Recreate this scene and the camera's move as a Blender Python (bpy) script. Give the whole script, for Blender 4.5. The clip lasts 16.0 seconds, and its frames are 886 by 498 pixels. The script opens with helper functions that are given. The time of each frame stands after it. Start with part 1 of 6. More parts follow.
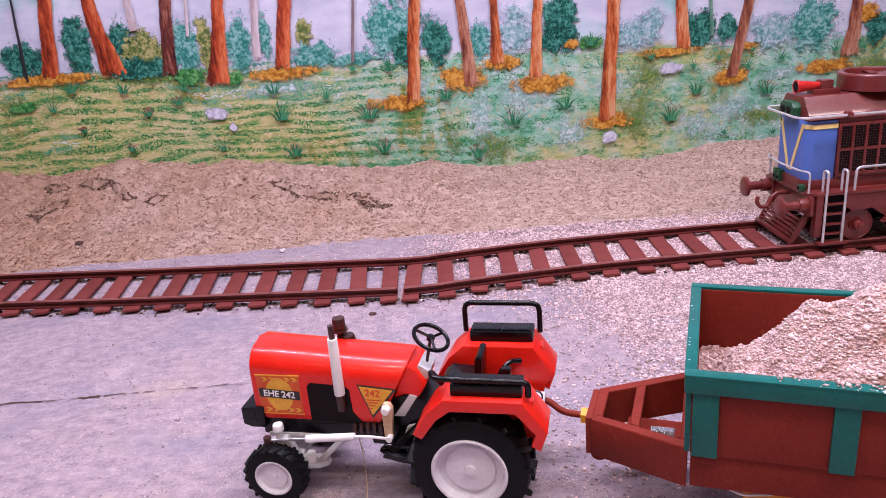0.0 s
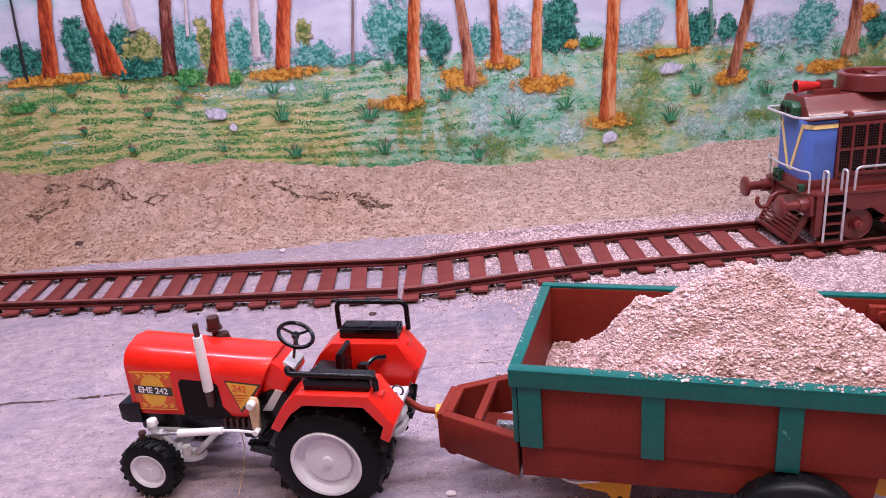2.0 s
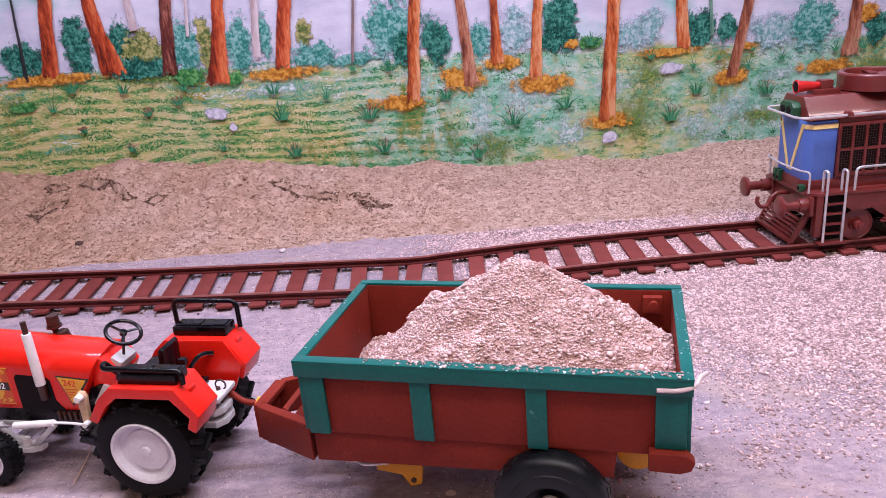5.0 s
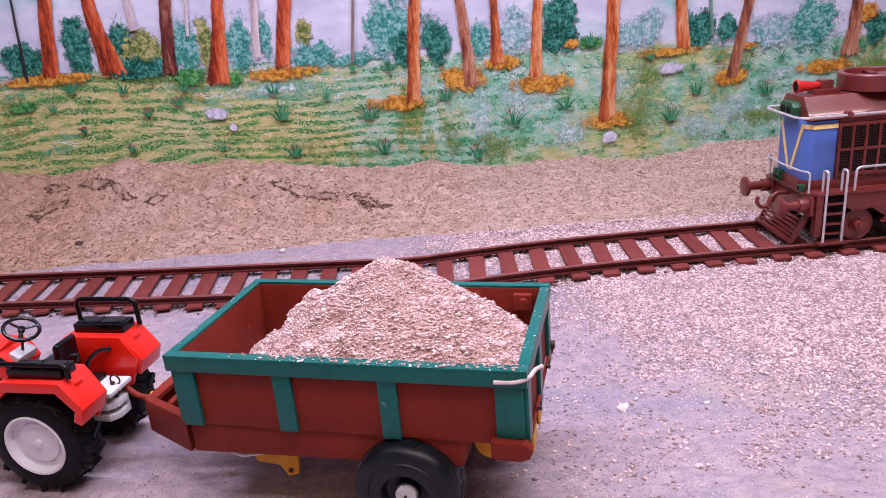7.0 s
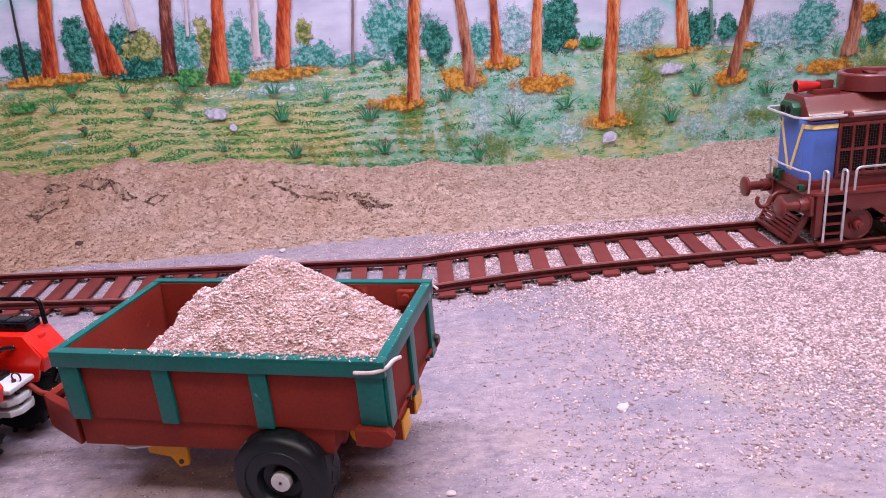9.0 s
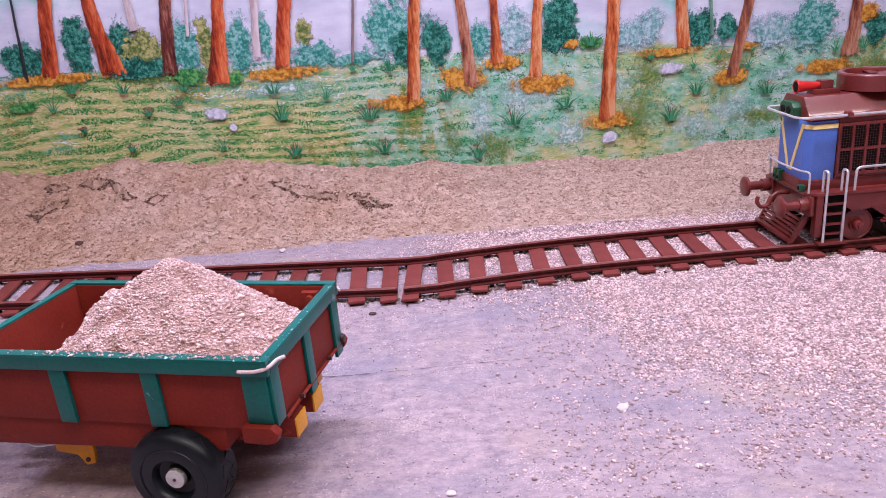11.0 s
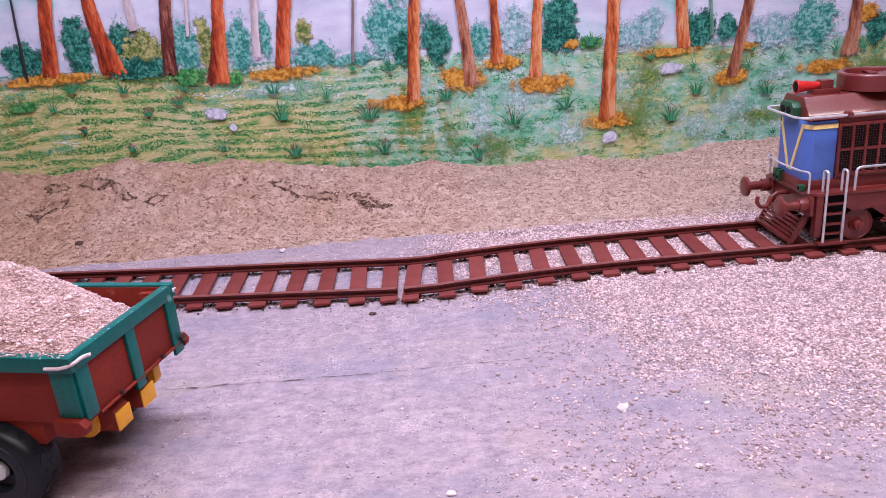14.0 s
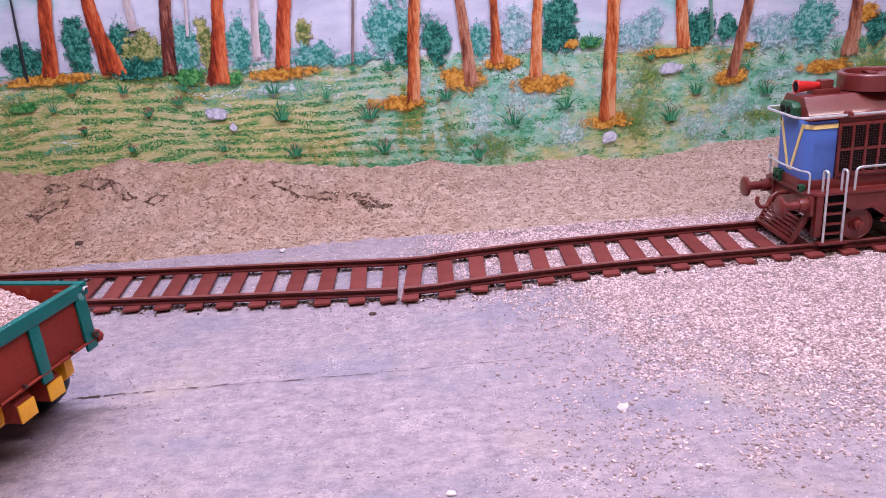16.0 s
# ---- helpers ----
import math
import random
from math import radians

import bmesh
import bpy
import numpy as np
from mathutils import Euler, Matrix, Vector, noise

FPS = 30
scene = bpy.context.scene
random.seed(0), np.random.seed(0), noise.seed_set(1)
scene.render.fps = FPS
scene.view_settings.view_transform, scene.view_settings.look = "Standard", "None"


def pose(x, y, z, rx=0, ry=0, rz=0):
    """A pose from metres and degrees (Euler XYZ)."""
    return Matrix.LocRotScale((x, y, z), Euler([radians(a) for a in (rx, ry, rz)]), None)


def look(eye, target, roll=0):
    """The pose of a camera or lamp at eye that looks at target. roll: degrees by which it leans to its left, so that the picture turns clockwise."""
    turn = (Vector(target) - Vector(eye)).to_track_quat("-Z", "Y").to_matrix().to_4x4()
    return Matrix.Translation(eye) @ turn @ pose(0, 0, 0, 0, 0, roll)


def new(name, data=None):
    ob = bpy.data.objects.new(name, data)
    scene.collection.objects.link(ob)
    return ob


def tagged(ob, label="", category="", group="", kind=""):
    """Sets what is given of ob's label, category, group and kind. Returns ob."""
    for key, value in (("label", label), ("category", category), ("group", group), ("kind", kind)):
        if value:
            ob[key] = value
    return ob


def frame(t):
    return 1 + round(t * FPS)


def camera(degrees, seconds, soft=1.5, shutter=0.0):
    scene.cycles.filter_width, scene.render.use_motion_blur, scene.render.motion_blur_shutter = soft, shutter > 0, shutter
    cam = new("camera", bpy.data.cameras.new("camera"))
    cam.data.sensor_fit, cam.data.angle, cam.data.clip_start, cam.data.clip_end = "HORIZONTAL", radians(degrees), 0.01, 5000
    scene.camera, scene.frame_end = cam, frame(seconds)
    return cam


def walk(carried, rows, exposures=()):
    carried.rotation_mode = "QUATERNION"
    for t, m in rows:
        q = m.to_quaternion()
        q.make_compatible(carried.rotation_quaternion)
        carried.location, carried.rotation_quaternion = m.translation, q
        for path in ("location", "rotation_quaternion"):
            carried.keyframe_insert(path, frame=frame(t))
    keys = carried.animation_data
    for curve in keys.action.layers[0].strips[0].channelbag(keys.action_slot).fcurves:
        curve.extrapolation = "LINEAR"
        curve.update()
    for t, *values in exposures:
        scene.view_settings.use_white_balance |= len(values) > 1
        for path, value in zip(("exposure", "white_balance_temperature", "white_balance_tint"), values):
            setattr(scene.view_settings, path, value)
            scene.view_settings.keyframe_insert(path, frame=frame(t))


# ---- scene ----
H_EYE = 0.4283
cam = camera(62.19, 16.0, soft=0.8)
EYE_POSE = look((0, 0, H_EYE), (0, math.cos(radians(19.5)), H_EYE - math.sin(radians(19.5))), -5.0)
walk(cam, [(0, EYE_POSE), (16.0, EYE_POSE)], exposures=[(0, 0.0, 6820, 11), (4.2, 0.0, 6800, 11), (9.0, 0.0, 6680, 10), (12.5, 0.0, 6580, 9), (16.0, 0.0, 6540, 8)])

# ---------------------------------------------------------------- room and light
WALL_Y = 1.60
ROOM_X, ROOM_BACK, CEIL = 2.3, -1.9, 1.75
world = bpy.data.worlds.new("room_dark")
world.use_nodes = True
world.node_tree.nodes["Background"].inputs[0].default_value = (0.9, 0.85, 1.0, 1)
world.node_tree.nodes["Background"].inputs[1].default_value = 0.01
scene.world = world

# panels out of view; the warm one is added, to brown the shadows
COOL, SOFT, WARM_FILL = (0.90, 0.90, 1.26), (1.02, 0.93, 1.02), (1.35, 0.86, 0.52)
# the soft one is an assumed front fill
LAMPS = [(-0.03, 0.80, 1.45, 29.5, 1.9, COOL), (0.35, -0.05, 1.60, 22.0, 1.9, SOFT), (-0.3, -1.0, 1.62, 5.0, 1.9, WARM_FILL)]


# ---------------------------------------------------------------- materials
def rgb(c):
    return (c[0], c[1], c[2], 1.0)


def material(name, dark, light, rough=0.5, scale=40.0, fine=400.0, bump=0.1, metal=0.0, coat=0.0, stretch=(1, 1, 1),
             detail=6.0, jitter=0.0, island=0.0, spec=0.5, wear=None, wear_at=0.62):
    """Two-scale mottled surface: a broad blend of two tones, a fine grain, bump, and optional worn spots."""
    m = bpy.data.materials.new(name)
    m.use_nodes = True
    nt = m.node_tree
    nd, ln = nt.nodes, nt.links
    bsdf = nd["Principled BSDF"]
    co = nd.new("ShaderNodeTexCoord")
    mp = nd.new("ShaderNodeMapping")
    mp.inputs["Scale"].default_value = stretch
    ln.new(co.outputs["Object"], mp.inputs["Vector"])
    n1 = nd.new("ShaderNodeTexNoise")
    n1.inputs["Scale"].default_value, n1.inputs["Detail"].default_value = scale, detail
    n2 = nd.new("ShaderNodeTexNoise")
    n2.inputs["Scale"].default_value, n2.inputs["Detail"].default_value = fine, 3.0
    ln.new(mp.outputs[0], n1.inputs["Vector"])
    ln.new(mp.outputs[0], n2.inputs["Vector"])
    add = nd.new("ShaderNodeMath")
    add.operation = "MULTIPLY_ADD"
    add.inputs[1].default_value = 0.45
    ln.new(n2.outputs["Fac"], add.inputs[0])
    mul = nd.new("ShaderNodeMath")
    mul.operation = "MULTIPLY"
    mul.inputs[1].default_value = 0.55
    ln.new(n1.outputs["Fac"], mul.inputs[0])
    ln.new(mul.outputs[0], add.inputs[2])
    last = add.outputs[0]
    if jitter or island:
        src = nd.new("ShaderNodeNewGeometry").outputs["Random Per Island"] if island else nd.new("ShaderNodeObjectInfo").outputs["Random"]
        j = nd.new("ShaderNodeMath")
        j.operation = "MULTIPLY_ADD"
        j.inputs[1].default_value = island or jitter
        ln.new(src, j.inputs[0])
        ln.new(last, j.inputs[2])
        k = nd.new("ShaderNodeMath")
        k.operation = "SUBTRACT"
        k.inputs[1].default_value = (island or jitter) * 0.5
        ln.new(j.outputs[0], k.inputs[0])
        last = k.outputs[0]
    ramp = nd.new("ShaderNodeValToRGB")
    ramp.color_ramp.elements[0].position, ramp.color_ramp.elements[0].color = 0.32, rgb(dark)
    ramp.color_ramp.elements[1].position, ramp.color_ramp.elements[1].color = 0.68, rgb(light)
    ln.new(last, ramp.inputs[0])
    col = ramp.outputs[0]
    if wear:
        n3 = nd.new("ShaderNodeTexNoise")
        n3.inputs["Scale"].default_value, n3.inputs["Detail"].default_value = scale * 1.7, 8.0
        ln.new(mp.outputs[0], n3.inputs["Vector"])
        st = nd.new("ShaderNodeMapRange")
        st.inputs[1].default_value, st.inputs[2].default_value = wear_at, wear_at + 0.05
        ln.new(n3.outputs["Fac"], st.inputs[0])
        mix = nd.new("ShaderNodeMix")
        mix.data_type = "RGBA"
        ln.new(st.outputs[0], mix.inputs[0])
        ln.new(col, mix.inputs[6])
        mix.inputs[7].default_value = rgb(wear)
        col = mix.outputs[2]
    ln.new(col, bsdf.inputs["Base Color"])
    rr = nd.new("ShaderNodeMapRange")
    rr.inputs[3].default_value, rr.inputs[4].default_value = max(0.03, rough - 0.12), min(1.0, rough + 0.12)
    ln.new(n1.outputs["Fac"], rr.inputs[0])
    ln.new(rr.outputs[0], bsdf.inputs["Roughness"])
    bsdf.inputs["Metallic"].default_value = metal
    bsdf.inputs["Specular IOR Level"].default_value = spec
    bsdf.inputs["Coat Weight"].default_value = coat
    bsdf.inputs["Coat Roughness"].default_value = 0.08
    if bump:
        b = nd.new("ShaderNodeBump")
        b.inputs["Strength"].default_value, b.inputs["Distance"].default_value = bump, 0.002
        ln.new(add.outputs[0], b.inputs["Height"])
        ln.new(b.outputs[0], bsdf.inputs["Normal"])
    return m


M = {}
M["red"] = material("red_plastic", (0.70, 0.011, 0.005), (0.82, 0.020, 0.009), 0.42, 18, 300, 0.03, coat=0.45, spec=0.3)
M["black"] = material("black_plastic", (0.002, 0.002, 0.003), (0.006, 0.006, 0.008), 0.26, 60, 500, 0.06, spec=0.3)
M["rubber"] = material("tyre_rubber", (0.002, 0.0022, 0.003), (0.006, 0.0066, 0.008), 0.5, 90, 600, 0.15, spec=0.16)
M["tyre"] = material("smooth_tyre_rubber", (0.003, 0.0045, 0.007), (0.009, 0.013, 0.018), 0.42, 60, 500, 0.12, spec=0.35)
M["rim"] = material("rim_plastic", (0.66, 0.64, 0.72), (0.80, 0.78, 0.84), 0.38, 30, 300, 0.04)
M["grey"] = material("grey_plastic", (0.48, 0.48, 0.50), (0.62, 0.62, 0.64), 0.4, 40, 300, 0.05)
M["white"] = material("white_plastic", (0.82, 0.82, 0.84), (0.90, 0.90, 0.90), 0.35, 30, 300, 0.03)
M["ivory"] = material("ivory_plastic", (0.55, 0.36, 0.20), (0.75, 0.55, 0.36), 0.45, 50, 300, 0.05)
M["brown"] = material("brown_plastic", (0.028, 0.009, 0.007), (0.06, 0.020, 0.015), 0.4, 60, 300, 0.05)
M["decal_yellow"] = material("decal_yellow", (0.72, 0.33, 0.02), (0.86, 0.46, 0.04), 0.35, 120, 500, 0.02)
M["decal_orange"] = material("decal_orange", (0.62, 0.07, 0.012), (0.74, 0.12, 0.016), 0.35, 90, 400, 0.02)
M["ink_red"] = material("ink_red", (0.70, 0.06, 0.01), (0.76, 0.09, 0.015), 0.4, 90, 400, 0.0)
M["ink_black"] = material("ink_black", (0.012, 0.010, 0.012), (0.02, 0.018, 0.02), 0.4, 90, 400, 0.0)
M["steel"] = material("bright_wire", (0.55, 0.55, 0.57), (0.78, 0.78, 0.80), 0.3, 90, 500, 0.05, metal=0.9)
M["hook"] = material("dull_pink_wire", (0.50, 0.36, 0.36), (0.74, 0.62, 0.64), 0.4, 120, 500, 0.1, spec=0.4)
M["flake"] = material("bare_flake", (0.40, 0.56, 0.58), (0.74, 0.80, 0.84), 0.6, 60, 300, 0.0, island=0.8)
M["silver"] = material("silver_paint", (0.55, 0.54, 0.56), (0.72, 0.71, 0.73), 0.35, 90, 500, 0.05, metal=0.5)
M["maroon"] = material("trailer_maroon", (0.165, 0.016, 0.009), (0.245, 0.030, 0.018), 0.6, 22, 350, 0.12, wear=(0.31, 0.065, 0.04), wear_at=0.67, spec=0.2)
M["maroon_loco"] = material("loco_maroon", (0.115, 0.015, 0.013), (0.190, 0.030, 0.026), 0.36, 30, 400, 0.1, wear=(0.28, 0.075, 0.065), wear_at=0.68, spec=0.5, coat=0.25)
M["green"] = material("trailer_green", (0.001, 0.088, 0.078), (0.002, 0.138, 0.122), 0.32, 26, 350, 0.12, wear=(0.16, 0.42, 0.40), wear_at=0.70, spec=0.3)
M["yellow"] = material("yellow_paint", (0.72, 0.30, 0.010), (0.86, 0.40, 0.02), 0.45, 40, 400, 0.08)
M["blue"] = material("loco_blue", (0.065, 0.14, 0.46), (0.095, 0.19, 0.58), 0.42, 24, 400, 0.06)
M["cream"] = material("stripe_cream", (0.80, 0.58, 0.18), (0.88, 0.68, 0.28), 0.45, 60, 400, 0.03)
M["loco_green"] = material("loco_green", (0.008, 0.05, 0.022), (0.016, 0.09, 0.04), 0.4, 50, 400, 0.06)
M["horn_red"] = material("horn_red", (0.50, 0.016, 0.016), (0.64, 0.03, 0.026), 0.35, 50, 400, 0.05)
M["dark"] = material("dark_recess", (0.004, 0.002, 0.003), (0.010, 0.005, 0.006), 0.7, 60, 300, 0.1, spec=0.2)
M["track"] = material("track_oxide", (0.150, 0.026, 0.023), (0.235, 0.050, 0.044), 0.6, 34, 420, 0.12, jitter=0.25, wear=(0.31, 0.10, 0.085), wear_at=0.68, spec=0.25)
M["rail"] = material("rail_oxide", (0.042, 0.006, 0.005), (0.095, 0.014, 0.012), 0.45, 40, 420, 0.12, spec=0.3)
# lighter version of the rail colour, used on the top faces only
M["rail_top"] = material("rail_light_top", (0.13, 0.030, 0.027), (0.26, 0.075, 0.065), 0.4, 60, 420, 0.08, spec=0.4)
# tan picked so that the room surfaces bounce warm light
M["wall"] = material("tan_bounce_wall", (0.13, 0.085, 0.055), (0.20, 0.135, 0.09), 0.8, 6, 120, 0.1)
M["tube"] = bpy.data.materials.new("lit_diffuser")
M["tube"].use_nodes = True
_b = M["tube"].node_tree.nodes["Principled BSDF"]
_b.inputs["Base Color"].default_value = (0.9, 0.9, 0.9, 1)
_b.inputs["Emission Color"].default_value = (1.0, 0.93, 1.0, 1)
_b.inputs["Emission Strength"].default_value = 4.0


def ground_material():
    """Weathered grey-lilac board: crisp fractal mottling, blue-grey bare areas, pale dust specks, dark pits, ochre stains."""
    m = bpy.data.materials.new("weathered_board")
    m.use_nodes = True
    nt = m.node_tree
    nd, ln = nt.nodes, nt.links
    bsdf = nd["Principled BSDF"]
    bsdf.inputs["Roughness"].default_value, bsdf.inputs["Specular IOR Level"].default_value = 0.72, 0.3
    co = nd.new("ShaderNodeTexCoord")

    def tex(scale, detail, rough, stretch=(1, 1, 1)):
        mp = nd.new("ShaderNodeMapping")
        mp.inputs["Scale"].default_value = stretch
        ln.new(co.outputs["Object"], mp.inputs["Vector"])
        n = nd.new("ShaderNodeTexNoise")
        n.inputs["Scale"].default_value, n.inputs["Detail"].default_value, n.inputs["Roughness"].default_value = scale, detail, rough
        ln.new(mp.outputs[0], n.inputs["Vector"])
        return n.outputs["Fac"]

    def span(src, a, b, c=0.0, d=1.0):
        r = nd.new("ShaderNodeMapRange")
        for k, v in enumerate((a, b, c, d)):
            r.inputs[k + 1].default_value = v
        ln.new(src, r.inputs[0])
        return r.outputs[0]

    def mix(f, a, colour):
        x = nd.new("ShaderNodeMix")
        x.data_type = "RGBA"
        ln.new(f, x.inputs[0])
        ln.new(a, x.inputs[6])
        x.inputs[7].default_value = rgb(colour)
        return x.outputs[2]

    def specks(scale, spread, most):
        v = nd.new("ShaderNodeTexVoronoi")
        v.inputs["Scale"].default_value = scale
        ln.new(co.outputs["Object"], v.inputs["Vector"])
        less = nd.new("ShaderNodeMath")
        less.operation = "LESS_THAN"
        ln.new(v.outputs["Distance"], less.inputs[0])
        ln.new(span(tex(spread, 6.0, 0.6), 0.42, 0.72, 0.0, most), less.inputs[1])
        return less.outputs[0]

    base = nd.new("ShaderNodeValToRGB")
    el = base.color_ramp.elements
    el.new(0.5)
    for e, p, c in zip(el, (0.36, 0.50, 0.64), ((0.215, 0.165, 0.205), (0.360, 0.275, 0.315), (0.505, 0.385, 0.405))):
        e.position, e.color = p, rgb(c)
    mottle = tex(48.0, 15.0, 0.82, (1, 1.5, 1))
    ln.new(mottle, base.inputs[0])
    col = mix(span(tex(6.0, 8.0, 0.6, (0.7, 1.4, 1)), 0.50, 0.66, 0.0, 0.55), base.outputs[0], (0.235, 0.215, 0.285))
    col = mix(span(tex(4.6, 12.0, 0.65), 0.55, 0.70, 0.0, 0.50), col, (0.50, 0.375, 0.285))
    col = mix(specks(230.0, 14.0, 0.30), col, (0.135, 0.100, 0.110))
    col = mix(specks(420.0, 10.0, 0.44), col, (0.62, 0.49, 0.50))
    col = mix(specks(170.0, 8.0, 0.26), col, (0.66, 0.52, 0.52))
    ln.new(col, bsdf.inputs["Base Color"])
    b = nd.new("ShaderNodeBump")
    b.inputs["Strength"].default_value, b.inputs["Distance"].default_value = 0.7, 0.002
    ln.new(mottle, b.inputs["Height"])
    ln.new(b.outputs[0], bsdf.inputs["Normal"])
    return m


M["ground"] = ground_material()
M["sand"] = material("sawdust_sand", (0.30, 0.205, 0.215), (0.62, 0.455, 0.46), 0.95, 110, 420, 0.9, detail=10, spec=0.2)
M["sand_bank"] = material("bank_sand", (0.29, 0.180, 0.135), (0.63, 0.455, 0.39), 0.95, 40, 320, 1.0, detail=12, spec=0.2)
M["grain_bank"] = material("bank_grain", (0.36, 0.230, 0.175), (0.70, 0.510, 0.445), 0.9, 30, 200, 0.0, island=0.65, spec=0.2)
M["heap"] = material("heap_sand", (0.40, 0.24, 0.205), (0.68, 0.48, 0.45), 0.95, 60, 420, 0.9, detail=10, spec=0.2)
M["heap_grain"] = material("heap_grain", (0.49, 0.315, 0.295), (0.80, 0.585, 0.580), 0.9, 30, 200, 0.0, island=0.65, spec=0.2)
M["spill_grain"] = material("spilt_grain", (0.37, 0.255, 0.255), (0.87, 0.640, 0.650), 0.9, 30, 200, 0.0, island=0.8, spec=0.2)
M["grit"] = material("pale_grit", (0.30, 0.22, 0.23), (0.76, 0.585, 0.595), 0.8, 30, 200, 0.0, island=1.0)


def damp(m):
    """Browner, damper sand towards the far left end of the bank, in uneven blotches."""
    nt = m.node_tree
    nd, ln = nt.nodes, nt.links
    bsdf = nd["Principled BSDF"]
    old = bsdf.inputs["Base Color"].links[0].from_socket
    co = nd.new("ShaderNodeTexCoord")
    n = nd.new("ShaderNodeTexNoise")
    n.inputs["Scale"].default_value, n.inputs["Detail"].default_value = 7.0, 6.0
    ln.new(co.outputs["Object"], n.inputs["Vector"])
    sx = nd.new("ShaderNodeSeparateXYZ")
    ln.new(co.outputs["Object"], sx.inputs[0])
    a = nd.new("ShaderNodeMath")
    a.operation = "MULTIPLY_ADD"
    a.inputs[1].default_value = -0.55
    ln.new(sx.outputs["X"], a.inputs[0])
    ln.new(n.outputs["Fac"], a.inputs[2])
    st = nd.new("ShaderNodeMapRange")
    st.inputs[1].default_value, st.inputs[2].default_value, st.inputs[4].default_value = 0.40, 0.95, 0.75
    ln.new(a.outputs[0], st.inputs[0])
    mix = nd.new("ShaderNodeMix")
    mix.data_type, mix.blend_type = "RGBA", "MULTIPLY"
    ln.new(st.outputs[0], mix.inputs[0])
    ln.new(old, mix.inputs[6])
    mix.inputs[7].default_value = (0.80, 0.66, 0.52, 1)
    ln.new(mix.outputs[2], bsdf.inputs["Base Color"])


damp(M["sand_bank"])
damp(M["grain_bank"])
# dark brown holding the shade of the undercut slips in its colour
M["slip_shade"] = material("slip_shade", (0.075, 0.037, 0.025), (0.30, 0.18, 0.135), 0.95, 60, 320, 0.5, island=0.9, spec=0.2)
# dark brown crumbs that lie under the rails and sleepers
M["packing"] = material("track_packing", (0.05, 0.028, 0.022), (0.26, 0.17, 0.15), 0.95, 30, 200, 0.0, island=0.9, spec=0.2)
M["chip"] = material("stone_chip", (0.54, 0.45, 0.46), (0.74, 0.65, 0.67), 0.8, 60, 300, 0.2)
M["crack"] = material("seam_dirt", (0.045, 0.02, 0.016), (0.12, 0.06, 0.05), 0.95, 60, 300, 0.3)


# ---------------------------------------------------------------- mesh helpers
def part(name, bm, mat, parent=None, label="", smooth=True, at=None):
    """Links a bmesh as one mesh object, under a thing or a part when one is given."""
    bmesh.ops.recalc_face_normals(bm, faces=bm.faces)
    me = bpy.data.meshes.new(name)
    bm.to_mesh(me)
    bm.free()
    mats = mat if isinstance(mat, (list, tuple)) else [mat]
    for x in mats:
        me.materials.append(x)
    if smooth and len(me.polygons):
        me.shade_smooth()
        me.set_sharp_from_angle(angle=radians(38))
    ob = new(name, me)
    if parent:
        ob.parent = parent
    if at:
        ob.location = at
    if label:
        tagged(ob, label)
    return ob


def raw(name, verts, faces, mat, parent=None, label="", smooth=False):
    me = bpy.data.meshes.new(name)
    me.from_pydata([tuple(v) for v in verts], [], [tuple(int(i) for i in f) for f in faces])
    me.materials.append(mat)
    if smooth:
        me.shade_smooth()
    ob = new(name, me)
    if parent:
        ob.parent = parent
    if label:
        tagged(ob, label)
    return ob


def soften(bm, w, seg=2):
    if w > 0:
        bmesh.ops.bevel(bm, geom=[e for e in bm.edges if e.calc_face_angle(0) > 0.5], offset=w, segments=seg, profile=0.6, affect="EDGES", clamp_overlap=True)
    return bm


def box(x0, x1, y0, y1, z0, z1, bevel=0.0, bm=None, seg=2):
    b = bmesh.new()
    bmesh.ops.create_cube(b, size=1.0, matrix=Matrix.Translation(((x0 + x1) / 2, (y0 + y1) / 2, (z0 + z1) / 2)) @ Matrix.Diagonal((x1 - x0, y1 - y0, z1 - z0, 1)))
    soften(b, bevel, seg)
    return join(bm, b)


def join(bm, b):
    if bm is None:
        return b
    me = bpy.data.meshes.new("tmp")
    b.to_mesh(me)
    b.free()
    bm.from_mesh(me)
    bpy.data.meshes.remove(me)
    return bm


def prism(profile, a, b, axis="y", bevel=0.0, bm=None, seg=2):
    """A profile drawn in the plane across an axis, drawn out from a to b. For y the profile is (x, z); for x (y, z); for z (x, y)."""
    t = bmesh.new()

    def put(p, d):
        return {"y": (p[0], d, p[1]), "x": (d, p[0], p[1]), "z": (p[0], p[1], d)}[axis]
    lo, hi = [t.verts.new(put(p, a)) for p in profile], [t.verts.new(put(p, b)) for p in profile]
    n = len(profile)
    t.faces.new(lo)
    t.faces.new(hi[::-1])
    for i in range(n):
        t.faces.new((lo[i], hi[i], hi[(i + 1) % n], lo[(i + 1) % n]))
    bmesh.ops.recalc_face_normals(t, faces=t.faces)
    soften(t, bevel, seg)
    return join(bm, t)


def rod(p, q, r, r2=None, seg=12, bm=None, bevel=0.0):
    p, q = Vector(p), Vector(q)
    d = q - p
    t = bmesh.new()
    bmesh.ops.create_cone(t, cap_ends=True, segments=seg, radius1=r, radius2=r if r2 is None else r2, depth=d.length,
                          matrix=Matrix.Translation((p + q) / 2) @ d.to_track_quat("Z", "Y").to_matrix().to_4x4())
    if bevel:
        bmesh.ops.bevel(t, geom=[e for e in t.edges if e.calc_face_angle(0) > 1.0], offset=bevel, segments=2, affect="EDGES", profile=0.6)
    return join(bm, t)


